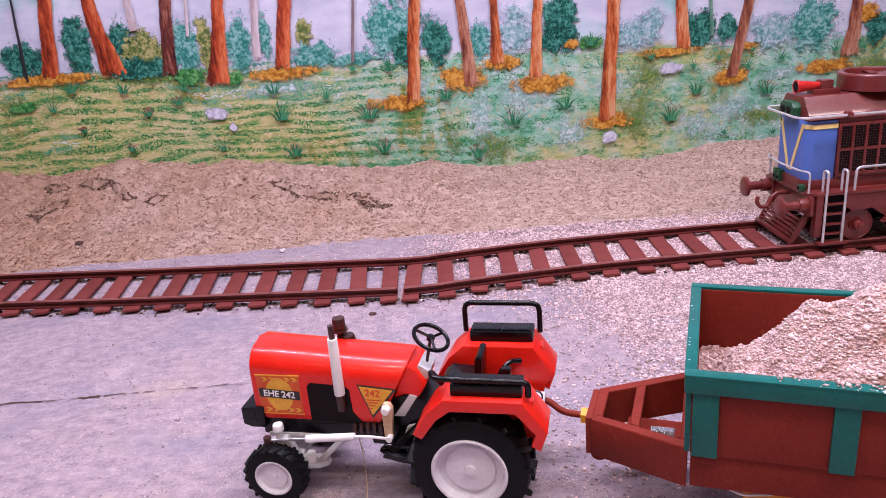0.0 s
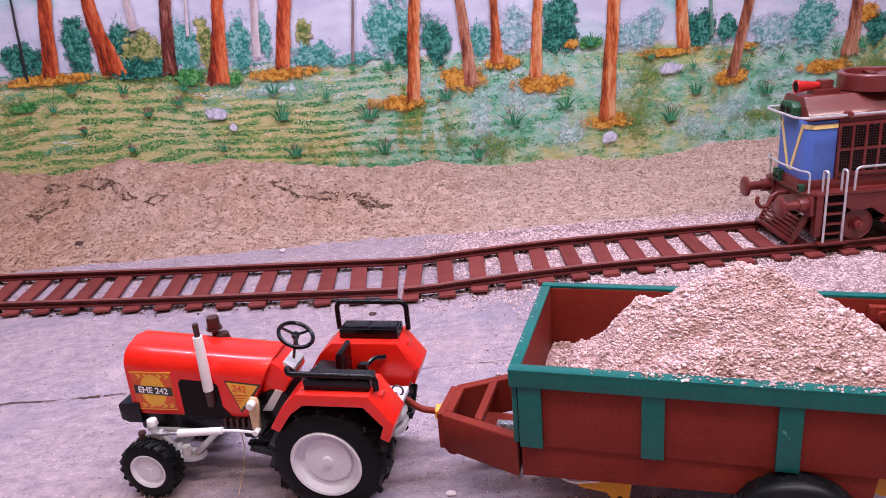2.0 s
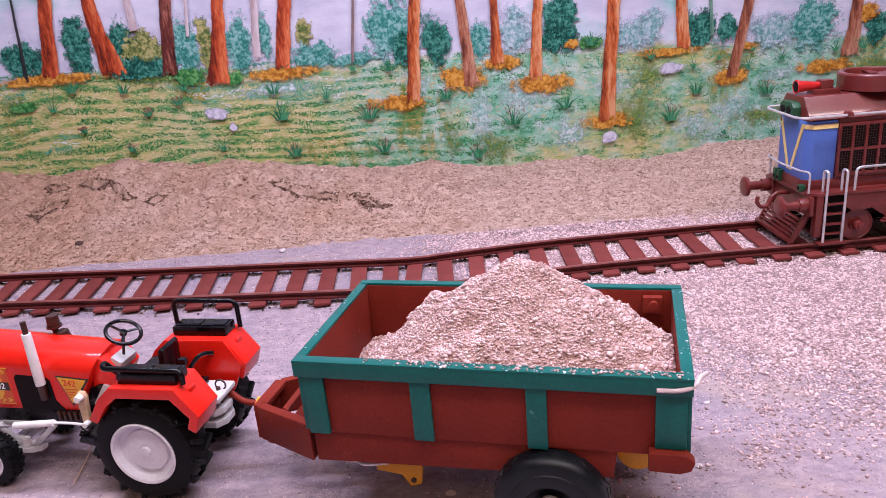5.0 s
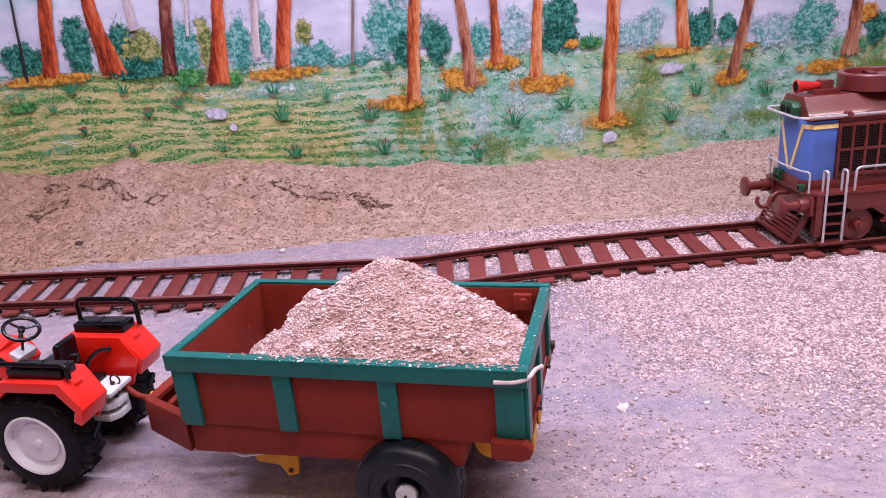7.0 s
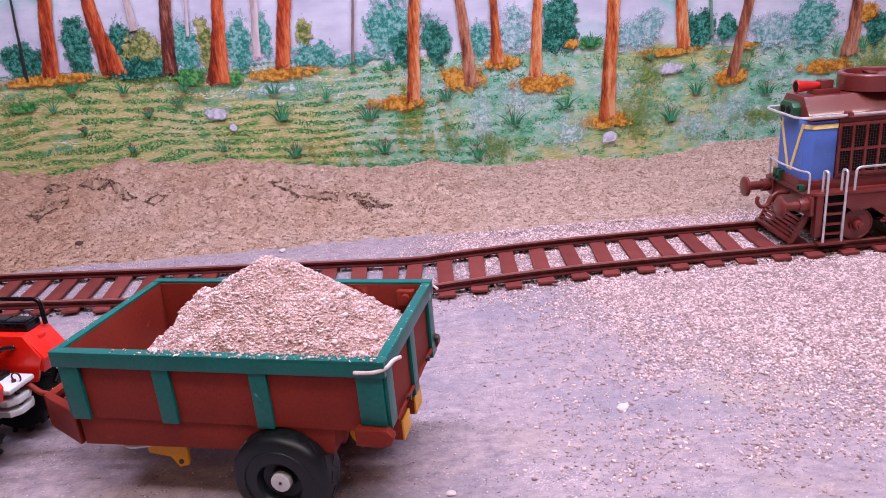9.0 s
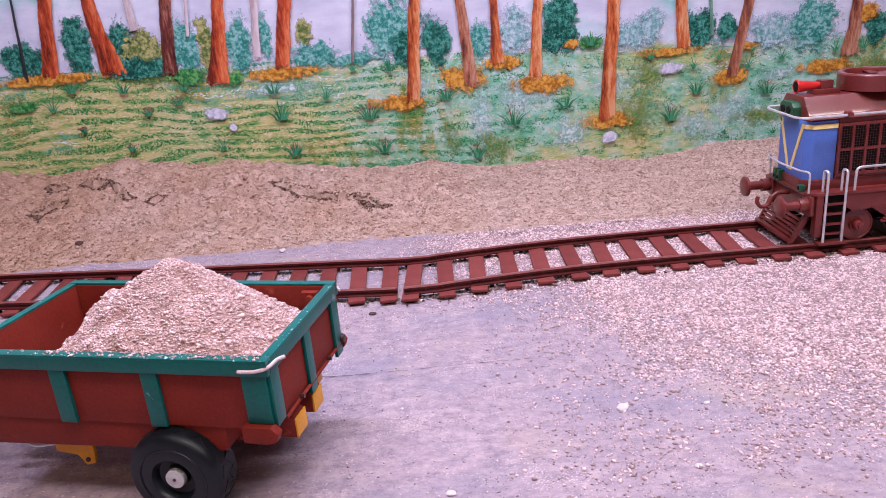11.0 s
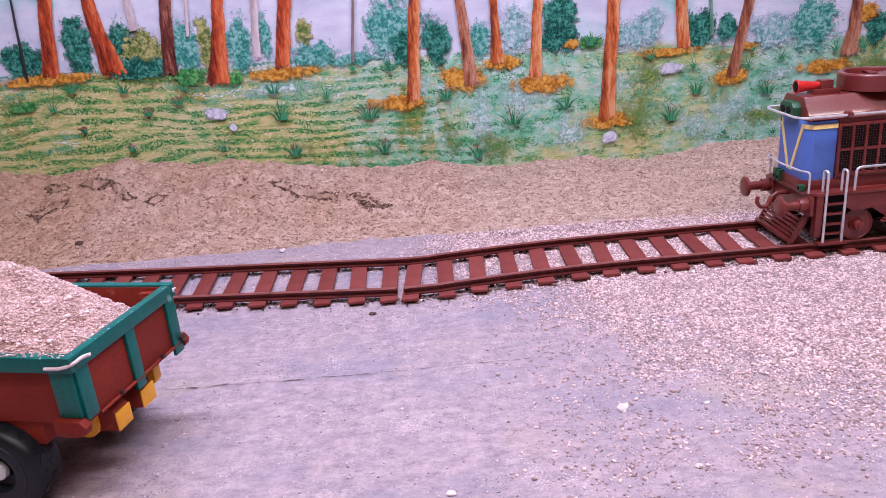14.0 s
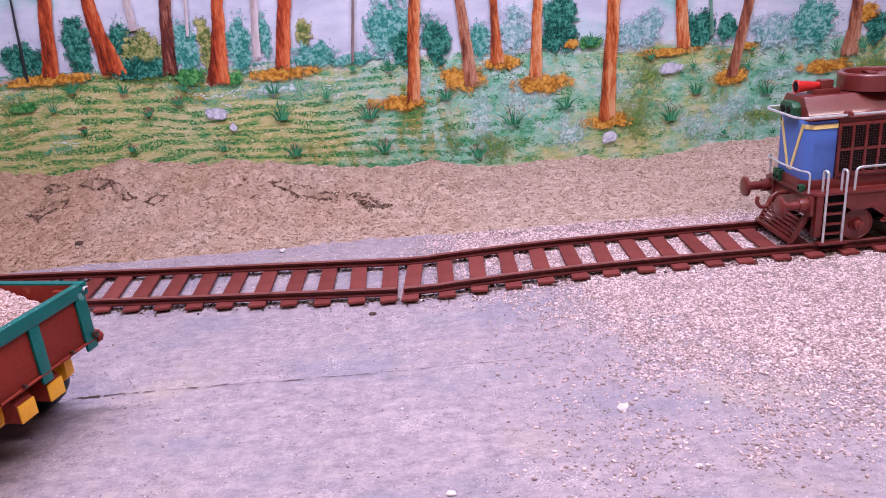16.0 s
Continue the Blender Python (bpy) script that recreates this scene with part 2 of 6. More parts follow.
def tube(points, r, seg=8, bm=None, closed=False):
    """A round wire along points."""
    t = bmesh.new()
    pts = [Vector(p) for p in points]
    n = len(pts)
    rings, up = [], None
    for i in range(n):
        a, b = pts[(i - 1) % n if closed else max(i - 1, 0)], pts[(i + 1) % n if closed else min(i + 1, n - 1)]
        d = (b - a).normalized()
        if up is None:
            up = d.orthogonal().normalized()
        up = (up - d * up.dot(d)).normalized()
        side = d.cross(up)
        rings.append([t.verts.new(pts[i] + r * (math.cos(k * 2 * math.pi / seg) * up + math.sin(k * 2 * math.pi / seg) * side)) for k in range(seg)])
    for i in range(n if closed else n - 1):
        for k in range(seg):
            t.faces.new((rings[i][k], rings[i][(k + 1) % seg], rings[(i + 1) % n][(k + 1) % seg], rings[(i + 1) % n][k]))
    if not closed:
        t.faces.new(rings[0][::-1])
        t.faces.new(rings[-1])
    return join(bm, t)


def bend(points, r=0.006, seg=4):
    """Rounds the corners of a polyline."""
    pts = [Vector(p) for p in points]
    out = [pts[0]]
    for a, b, c in zip(pts, pts[1:], pts[2:]):
        u, v = (a - b), (c - b)
        k = min(r, u.length * 0.45, v.length * 0.45)
        p, q = b + u.normalized() * k, b + v.normalized() * k
        for i in range(seg + 1):
            s = i / seg
            out.append(p * (1 - s) ** 2 + b * 2 * s * (1 - s) + q * s * s)
    return out + [pts[-1]]


def lathe(profile, seg=40, bm=None, axis="y"):
    """Turns (radius, along) pairs about an axis through the origin."""
    t = bmesh.new()
    rings = []
    for r, h in profile:
        if r < 1e-6:
            rings.append([t.verts.new((0, h, 0) if axis == "y" else (0, 0, h))])
        else:
            rings.append([t.verts.new((r * math.cos(a), h, r * math.sin(a)) if axis == "y" else (r * math.cos(a), r * math.sin(a), h))
                          for a in (k * 2 * math.pi / seg for k in range(seg))])
    for a, b in zip(rings, rings[1:]):
        for k in range(seg):
            k2 = (k + 1) % seg
            if len(a) == 1 and len(b) == 1:
                continue
            if len(a) == 1:
                t.faces.new((a[0], b[k], b[k2]))
            elif len(b) == 1:
                t.faces.new((a[k], b[0], a[k2]))
            else:
                t.faces.new((a[k], b[k], b[k2], a[k2]))
    bmesh.ops.recalc_face_normals(t, faces=t.faces)
    return join(bm, t)


def lettering(text, size, m, mat, parent, name="lettering"):
    """Built-in font, as a thin mesh; m is its pose in the parent's space."""
    cu = bpy.data.curves.new("letters", "FONT")
    cu.body, cu.size, cu.extrude, cu.offset, cu.align_x, cu.align_y = text, size, 0.00015, size * 0.02, "CENTER", "CENTER"
    tmp = new("letters", cu)
    dg = bpy.context.evaluated_depsgraph_get()
    me = bpy.data.meshes.new_from_object(tmp.evaluated_get(dg))
    bpy.data.objects.remove(tmp)
    bpy.data.curves.remove(cu)
    me.materials.clear()
    me.materials.append(mat)
    me.transform(m)
    ob = new(name, me)
    ob.parent = parent
    return ob


def thing(name, label, category, group="", kind="", at=None):
    e = new(name)
    e.empty_display_size = 0.02
    if at is not None:
        e.matrix_basis = at
    return tagged(e, label, category, group, kind)


def smooth(a, b, x):
    t = np.clip((x - a) / (b - a), 0, 1)
    return t * t * (3 - 2 * t)


def fbm(x, y, s, oct=4, seed=0.0):
    v, amp, tot = 0.0, 1.0, 0.0
    for _ in range(oct):
        v += amp * noise.noise((x * s + seed, y * s - seed, seed * 0.7))
        tot += amp
        s, amp = s * 2.03, amp * 0.5
    return v / tot


def grains(name, pts, size, mat, parent=None, label="", seed=1, flat=0.75, rounded=False):
    """Many loose crumbs as one mesh of small uneven octahedra."""
    rng = np.random.default_rng(seed)
    pts = np.asarray(pts)
    n = len(pts)
    base = np.array([(1, 0, 0), (-1, 0, 0), (0, 1, 0), (0, -1, 0), (0, 0, 1), (0, 0, -1)], float)
    f0 = np.array([(0, 2, 4), (2, 1, 4), (1, 3, 4), (3, 0, 4), (2, 0, 5), (1, 2, 5), (3, 1, 5), (0, 3, 5)])
    s = size * rng.lognormal(0, 0.42, (n, 1, 1)).clip(0.4, 2.6)
    v = base[None] * rng.uniform(0.55, 1.3, (n, 6, 1)) * s
    v[:, :, 2] *= flat
    a = rng.uniform(0, 6.28, n)
    c, sn = np.cos(a)[:, None], np.sin(a)[:, None]
    tilt = rng.uniform(-0.6, 0.6, (n, 1))
    x, y, z = v[:, :, 0], v[:, :, 1], v[:, :, 2]
    z2 = z * np.cos(tilt) + x * np.sin(tilt)
    x2 = x * np.cos(tilt) - z * np.sin(tilt)
    w = np.stack([c * x2 - sn * y, sn * x2 + c * y, z2], -1) + pts[:, None, :]
    faces = (f0[None] + 6 * np.arange(n)[:, None, None]).reshape(-1, 3)
    me = bpy.data.meshes.new(name)
    me.vertices.add(6 * n)
    me.vertices.foreach_set("co", w.reshape(-1))
    me.loops.add(24 * n)
    me.loops.foreach_set("vertex_index", faces.reshape(-1).astype(np.int32))
    me.polygons.add(8 * n)
    me.polygons.foreach_set("loop_start", np.arange(0, 24 * n, 3, dtype=np.int32))
    if rounded:
        me.polygons.foreach_set("use_smooth", np.ones(8 * n, dtype=bool))
    me.update(calc_edges=True)
    me.materials.append(mat)
    ob = new(name, me)
    if parent:
        ob.parent = parent
    if label:
        tagged(ob, label)
    return ob


def heightfield(name, x0, x1, y0, y1, step, fn, mat, parent=None):
    nx, ny = int((x1 - x0) / step) + 1, int((y1 - y0) / step) + 1
    xs, ys = np.linspace(x0, x1, nx), np.linspace(y0, y1, ny)
    verts = [(x, y, fn(x, y)) for y in ys for x in xs]
    i = np.arange((ny - 1) * (nx - 1))
    r, c = i // (nx - 1), i % (nx - 1)
    a = r * nx + c
    faces = np.stack([a, a + 1, a + nx + 1, a + nx], 1).tolist()
    return raw(name, verts, faces, mat, parent, smooth=True)


# ---------------------------------------------------------------- room
def slab(name, *a):
    return tagged(part(name, box(*a), M["wall"]), "plain tan room surface out of view, toned for warm bounce", name.split("_")[0], kind="structure")


# surfaces out of view, added to close the space and warm the bounce
slab("wall_north", -ROOM_X, ROOM_X, WALL_Y, WALL_Y + 0.1, -0.1, CEIL)
slab("wall_south", -ROOM_X, ROOM_X, ROOM_BACK - 0.1, ROOM_BACK, -0.1, CEIL)
slab("wall_west", -ROOM_X - 0.1, -ROOM_X, ROOM_BACK - 0.1, WALL_Y + 0.1, -0.1, CEIL)
slab("wall_east", ROOM_X, ROOM_X + 0.1, ROOM_BACK - 0.1, WALL_Y + 0.1, -0.1, CEIL)
slab("ceiling", -ROOM_X - 0.1, ROOM_X + 0.1, ROOM_BACK - 0.1, WALL_Y + 0.1, CEIL, CEIL + 0.1)


def light_panel(x, y, z, watts, long, colour):
    t = thing("unseen_light", "long white light panel, assumed out of view overhead, lit", "ceiling light", "ceiling lights", at=pose(x, y, z))
    part("housing", box(-long / 2 - 0.02, long / 2 + 0.02, -0.08, 0.08, 0.012, 0.05, 0.004), M["white"], t)
    part("diffuser", box(-long / 2, long / 2, -0.055, 0.055, 0.0, 0.013, 0.003), M["tube"], t, "glowing white diffuser")
    for s in (-1, 1):
        for q in (-0.05, 0.05):
            part("hanger", rod((s * 0.35 * long, q, 0.05), (s * 0.35 * long, q, CEIL - z), 0.004), M["white"], t)
    lt = bpy.data.lights.new("panel_glow", "AREA")
    lt.shape, lt.size, lt.size_y, lt.energy, lt.color = "RECTANGLE", long - 0.06, 0.10, watts, colour
    lo = new("panel_glow", lt)
    lo.matrix_basis = pose(x, y, z - 0.004)


for _l in LAMPS:
    light_panel(*_l)


# ---------------------------------------------------------------- ground
def ground_z(x, y):
    return 0.0014 * fbm(x, y, 3.0, 3, 4.0) - 0.0007


ground = tagged(heightfield("ground", -ROOM_X, ROOM_X, ROOM_BACK, WALL_Y, 0.025, ground_z, M["ground"]),
                "grey-lilac weathered board ground strewn with pale grit", "ground", kind="structure")


def seam():
    """The ragged, dirt-filled joint where two boards of the base meet."""
    rng = np.random.default_rng(5)
    v, f = [], []
    x, y = -1.05, 0.788
    while x < 0.16:
        wid = max(0.00025, 0.0007 + 0.0022 * fbm(x, 1.0, 34, 3, 2.0))
        if -0.56 < x < -0.40:
            wid += 0.0030 * max(0.0, fbm(x, 3.0, 30, 2, 1.0) + 0.1)
        wid *= 1.0 if x < -0.30 else 0.55
        yy = y + 0.006 * fbm(x, 0.0, 8, 3, 8.0) + 0.0035 * fbm(x, 5.0, 45, 3, 8.0) + rng.normal(0, 0.0004)
        v += [(x, yy - wid, ground_z(x, yy) + 0.0012), (x, yy + wid * rng.uniform(0.6, 1.2), ground_z(x, yy) + 0.0012)]
        x += rng.uniform(0.003, 0.006)
    for i in range(0, len(v) - 2, 2):
        if rng.random() > 0.06:
            f.append((i, i + 2, i + 3, i + 1))
    raw("seam", v, f, M["crack"], ground, "dark dirt-filled joint between boards")


seam()

BANK_X = [-1.35, -0.95, -0.83, -0.76, -0.67, -0.52, -0.39, -0.27, -0.09, -0.01, 0.10, 0.19, 0.33, 0.37, 0.44, 0.54, 0.66, 0.79, 1.3]
BANK_Z = [0.143, 0.127, 0.107, 0.123, 0.134, 0.113, 0.112, 0.087, 0.063, 0.079, 0.047, 0.046, 0.058, 0.035, 0.036, 0.041, 0.060, 0.053, 0.04]
GROOVES = [((-0.83, 1.541), (-0.776, 1.529)), ((-0.745, 1.522), (-0.674, 1.507)), ((-0.684, 1.511), (-0.620, 1.470)),
           ((-0.588, 1.452), (-0.554, 1.469)), ((-0.831, 1.454), (-0.757, 1.474)),
           ((-0.345, 1.502), (-0.235, 1.462)), ((-0.260, 1.468), (-0.160, 1.450)), ((-0.185, 1.455), (-0.098, 1.43))]


def away(x, y, a, b):
    ax, ay = b[0] - a[0], b[1] - a[1]
    t = max(0.0, min(1.0, ((x - a[0]) * ax + (y - a[1]) * ay) / (ax * ax + ay * ay)))
    dx, dy = x - a[0] - t * ax, y - a[1] - t * ay
    return math.hypot(dx, dy), (y - a[1] - t * ay)


def waver(x):
    return 0.014 * fbm(x, 0.5, 24, 3, 77.0)


def bank_z(x, y):
    top = float(np.interp(x, BANK_X, BANK_Z)) + 0.006 * fbm(x, 0.0, 14, 3, 3.0)
    foot = 1.29 + 0.03 * fbm(x, 2.0, 4, 3, 9.0) - 0.05 * float(smooth(0.1, 0.5, x))
    t = (y - foot) / (1.585 - foot)
    if t < 0:
        return -0.004 + 0.012 * max(t, -0.5) + 0.003 * fbm(x, y, 18, 3, 6.0)
    t = min(t, 1.0)
    z = top * (0.35 * t + 0.65 * t * t * (3 - 2 * t)) + 0.012 * fbm(x, y, 11, 4, 7.0) * (0.2 + t) + 0.0035 * fbm(x, y, 70, 3, 1.0)
    lumps = float(smooth(0.15, -0.25, x)) * (0.011 * fbm(x, y, 17, 4, 2.0) - 0.012 * max(0.0, 0.16 - abs(fbm(x, y * 1.6, 12, 3, 41.0))) / 0.16 * max(0.0, 0.6 + fbm(x, y, 5, 2, 43.0))) * min(1, 2.2 * t)
    z += lumps
    return max(z + slip(x, y)[0], -0.006)


def slip(x, y):
    """Small slips in the bank: a hollow below each line, a raised lip above it that leans out over the hollow."""
    dz = dy = 0.0
    for a, b in GROOVES:
        if not (min(a[0], b[0]) - 0.05 < x < max(a[0], b[0]) + 0.05 and min(a[1], b[1]) - 0.08 < y < max(a[1], b[1]) + 0.08):
            continue
        d, side = away(x, y - waver(x), a, b)
        beyond = math.sqrt(max(0.0, d * d - side * side))
        along = max(0.0, min(1.0, (x - a[0]) / (b[0] - a[0])))
        big = (0.04 + 0.96 * math.sin(math.pi * along)) * min(1.0, math.hypot(b[0] - a[0], b[1] - a[1]) / 0.06) * math.exp(-(beyond / 0.012) ** 2) * max(0.0, 0.8 + 1.1 * fbm(x, y, 22, 2, 53.0))
        if side > 0:
            dz += 0.006 * big * math.exp(-(side / 0.016) ** 2)
            dy -= 0.006 * big * math.exp(-(side / 0.012) ** 2)
        else:
            dz -= 0.013 * big * math.exp(-(side / 0.011) ** 2)
    return dz, dy


def bank_mesh(x0, x1, y0, y1, step):
    nx, ny = int((x1 - x0) / step) + 1, int((y1 - y0) / step) + 1
    verts = []
    for y in np.linspace(y0, y1, ny):
        for x in np.linspace(x0, x1, nx):
            z = bank_z(x, y)
            crumb = 0.0034 * noise.noise((x * 110, y * 110, 3)) + 0.0020 * noise.noise((x * 260, y * 260, 9)) if z > 0 else 0.0
            verts.append((x, min(y + slip(x, y)[1], 1.597), z + crumb))
    faces = [(r * nx + c, r * nx + c + 1, (r + 1) * nx + c + 1, (r + 1) * nx + c) for r in range(ny - 1) for c in range(nx - 1)]
    return raw("sand_bank", verts, faces, M["sand_bank"], smooth=True)


bank = tagged(bank_mesh(-1.2, 1.1, 1.18, 1.597, 0.0034),
              "bank of pinkish-brown sawdust sand heaped against the painted wall", "sand", kind="stuff")


def scatter(n, x0, x1, y0, y1, keep, z, seed):
    rng = np.random.default_rng(seed)
    out = []
    for _ in range(n):
        x, y = rng.uniform(x0, x1), rng.uniform(y0, y1)
        if rng.random() < keep(x, y):
            out.append((x, y, z(x, y)))
    return out


def bank_keep(x, y):
    z = bank_z(x, y)
    hollow, lean = slip(x, y)
    return 0.0 if z < 0.0005 else 0.6 if hollow < -0.006 else 1.0


def slip_shade_clods():
    """Dark crumbs that paint the shade under the lips of the slips, thickest in the middle of each."""
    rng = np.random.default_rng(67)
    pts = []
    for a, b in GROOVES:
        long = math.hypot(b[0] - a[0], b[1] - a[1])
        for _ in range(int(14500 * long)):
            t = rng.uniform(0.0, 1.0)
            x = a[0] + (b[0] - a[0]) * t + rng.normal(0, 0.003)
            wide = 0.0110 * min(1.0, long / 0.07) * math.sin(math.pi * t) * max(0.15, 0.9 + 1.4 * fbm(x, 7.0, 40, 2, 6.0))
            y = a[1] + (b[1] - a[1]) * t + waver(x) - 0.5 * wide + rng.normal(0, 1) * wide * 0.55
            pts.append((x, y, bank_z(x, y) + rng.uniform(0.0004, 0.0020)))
    return grains("damp_crumbs", pts, 0.0017, M["slip_shade"], bank, "dark brown crumbs coloured as the shade in the slips", 68, 0.6)


slip_shade_clods()


def on_bank(pts):
    return [(x, min(y + slip(x, y)[1], 1.595), z) for x, y, z in pts]


grains("bank_crumbs", on_bank(scatter(60000, -1.15, 1.05, 1.2, 1.595, bank_keep, lambda x, y: bank_z(x, y) + 0.0006, 21)), 0.0015, M["grain_bank"], bank, flat=0.6)
grains("bank_clods", on_bank(scatter(11000, -1.1, 0.95, 1.28, 1.59, lambda x, y: (0.9 if bank_z(x, y) > 0.008 else 0.0) * bank_keep(x, y) * max(0.0, 0.25 + fbm(x, y, 9, 3, 47.0)), lambda x, y: bank_z(x, y) + 0.0003, 25)), 0.0026, M["grain_bank"], bank, flat=0.6)


def spill(x, y):
    """How thickly the loose sand lies on the boards: 0 bare, 1 covered."""
    edge = float(np.interp(x, [0.08, 0.14, 0.19, 0.23, 0.29, 0.34, 0.38, 0.42, 0.60], [1.06, 1.0, 0.91, 0.77, 0.735, 0.70, 0.655, 0.62, 0.56]))
    d = (y - edge) / 0.24 + 0.50 + 0.65 * fbm(x, y, 14, 3, 11.0) + 0.30 * fbm(x, y, 45, 2, 3.0)
    d *= float(smooth(-0.10, 0.12, x))
    d = max(d, 0.55 * (1.6 * fbm(x, y, 16, 2, 29.0) - 0.35) * float(smooth(0.12, 0.30, x)) + 0.22 * float(smooth(0.0, 0.30, x)))
    for px, py, w in ((0.371, 0.668, 0.020), (0.268, 0.560, 0.014), (0.350, 0.605, 0.012), (0.225, 0.735, 0.020), (0.315, 0.640, 0.016)):
        d = max(d, 0.95 * math.exp(-((x - px) / w) ** 2 - ((y - py) / w) ** 2) + 0.25 * fbm(x, y, 60, 2, 71.0) - 0.1)
    if y > 1.17:
        d = max(d, ((y - 1.2) / 0.06 + 1.2 * fbm(x, y, 5, 3, 13.0)) * float(smooth(-0.1, 0.25, x)))
    if y > 0.96:
        d = max(d, (0.25 + 0.5 * fbm(x, y, 12, 2, 17.0)) * float(smooth(0.0, 0.25, x)))
    return float(np.clip(d, 0, 1))


def spill_z(x, y):
    s = spill(x, y)
    return -0.0104 + 0.0112 * s + s * 0.0050 * fbm(x, y, 42, 3, 19.0)


sand_spill = tagged(heightfield("sand_spill", 0.02, 1.25, 0.25, 1.25, 0.006, spill_z, M["sand"]),
                    "loose pale pink sand spilt over the boards beside the track", "sand", kind="stuff")
grains("spill_crumbs", scatter(230000, -0.14, 0.95, 0.40, 1.28, lambda x, y: spill(x, y) ** 1.0 * (1 if x < 0.72 * y + 0.12 else 0.1),
                               lambda x, y: max(spill_z(x, y), ground_z(x, y)) + 0.0005, 22), 0.00140, M["spill_grain"], sand_spill, flat=0.65)
grit = grains("grit", scatter(105000, -0.95, 0.60, 0.40, 1.3, lambda x, y: (0.20 + 0.9 * max(0.0, fbm(x, y, 6, 3, 23.0))) * (0.55 + 0.45 * float(smooth(-0.5, 0.3, x))), lambda x, y: ground_z(x, y) + 0.0004, 23),
              0.00075, M["grit"], flat=0.6)
tagged(grit, "fine pale grit scattered over the boards", "grit", kind="stuff")
back_grit = grains("grit", scatter(11000, -1.0, 0.9, 1.1, 1.36, lambda x, y: 0.35 + 0.6 * spill(x, y), lambda x, y: ground_z(x, y) + 0.0005, 24), 0.0011, M["spill_grain"])
tagged(back_grit, "pale sand grains strewn along the back of the track", "grit", kind="stuff")


def chip(x, y, s, mat, label, seed):
    rng = np.random.default_rng(seed)
    bm = bmesh.new()
    bmesh.ops.create_icosphere(bm, subdivisions=2, radius=1.0)
    for v in bm.verts:
        k = 1 + 0.25 * noise.noise(v.co * 1.7 + Vector((seed, 0, 0)))
        v.co = Vector((v.co.x * s * k * 1.2, v.co.y * s * k * 0.85, v.co.z * s * k * 0.4))
    ob = part("chip", bm, mat)
    ob.matrix_basis = pose(x, y, max(ground_z(x, y), bank_z(x, y) if y > 1.2 else -1.0) + s * 0.3, 0, 0, rng.uniform(0, 180))
    return tagged(ob, label, "chip", "chips on the ground")


for _i, (_x, _y, _s) in enumerate([(0.173, 0.664, 0.0062), (-0.012, 0.55, 0.0042), (0.215, 0.559, 0.0035), (-0.293, 1.274, 0.007), (0.09, 0.60, 0.0024), (-0.06, 0.70, 0.0022), (0.26, 0.66, 0.003)]):
    chip(_x, _y, _s, M["chip"], "small pale stone chip lying on the boards", 30 + _i)
chip(-0.108, 0.959, 0.005, M["crack"], "small curled brown leaf scrap on the boards", 41)
chip(-0.70, 1.365, 0.009, M["crack"], "small dark bark chip on the sand", 42)


# ---------------------------------------------------------------- railway
GAUGE, RAIL_Z = 0.126, 0.018


def rail_run(points, offset):
    """A rail with foot, web and head, at a set-off from the centre line; returns the body and the running top."""
    pts = [Vector((p[0], p[1], 0)) for p in points]
    prof = [(-0.007, 0.0075), (0.007, 0.0075), (0.007, 0.0095), (0.0022, 0.0108), (0.0022, 0.0138), (0.0040, 0.0148), (0.0040, 0.0178), (0.003, 0.0184), (-0.003, 0.0184), (-0.0040, 0.0178), (-0.0040, 0.0148), (-0.0022, 0.0138), (-0.0022, 0.0108), (-0.007, 0.0095)]
    bm = bmesh.new()
    rings = []
    for i, p in enumerate(pts):
        d = (pts[min(i + 1, len(pts) - 1)] - pts[max(i - 1, 0)]).normalized()
        n = Vector((-d.y, d.x, 0))
        rings.append([bm.verts.new(p + n * (offset + a) + Vector((0, 0, z + 0.0006 * noise.noise((p.x * 5, offset, 0))))) for a, z in prof])
    k = len(prof)
    for a, b in zip(rings, rings[1:]):
        for j in range(k):
            f = bm.faces.new((a[j], b[j], b[(j + 1) % k], a[(j + 1) % k]))
            f.material_index = 1 if j in (6, 7, 8) else 0
    bm.faces.new(rings[0])
    bm.faces.new(rings[-1][::-1])
    return bm


def curve_points(knots, n):
    xs = np.linspace(knots[0][0], knots[-1][0], n)
    kx, ky = [k[0] for k in knots], [k[1] for k in knots]
    out = []
    for x in xs:
        out.append((float(x), float(np.mean([np.interp(x + d, kx, ky) for d in np.linspace(-0.06, 0.06, 9)])) if knots[0][0] + 0.06 < x < knots[-1][0] - 0.06 else float(np.interp(x, kx, ky))))
    return out


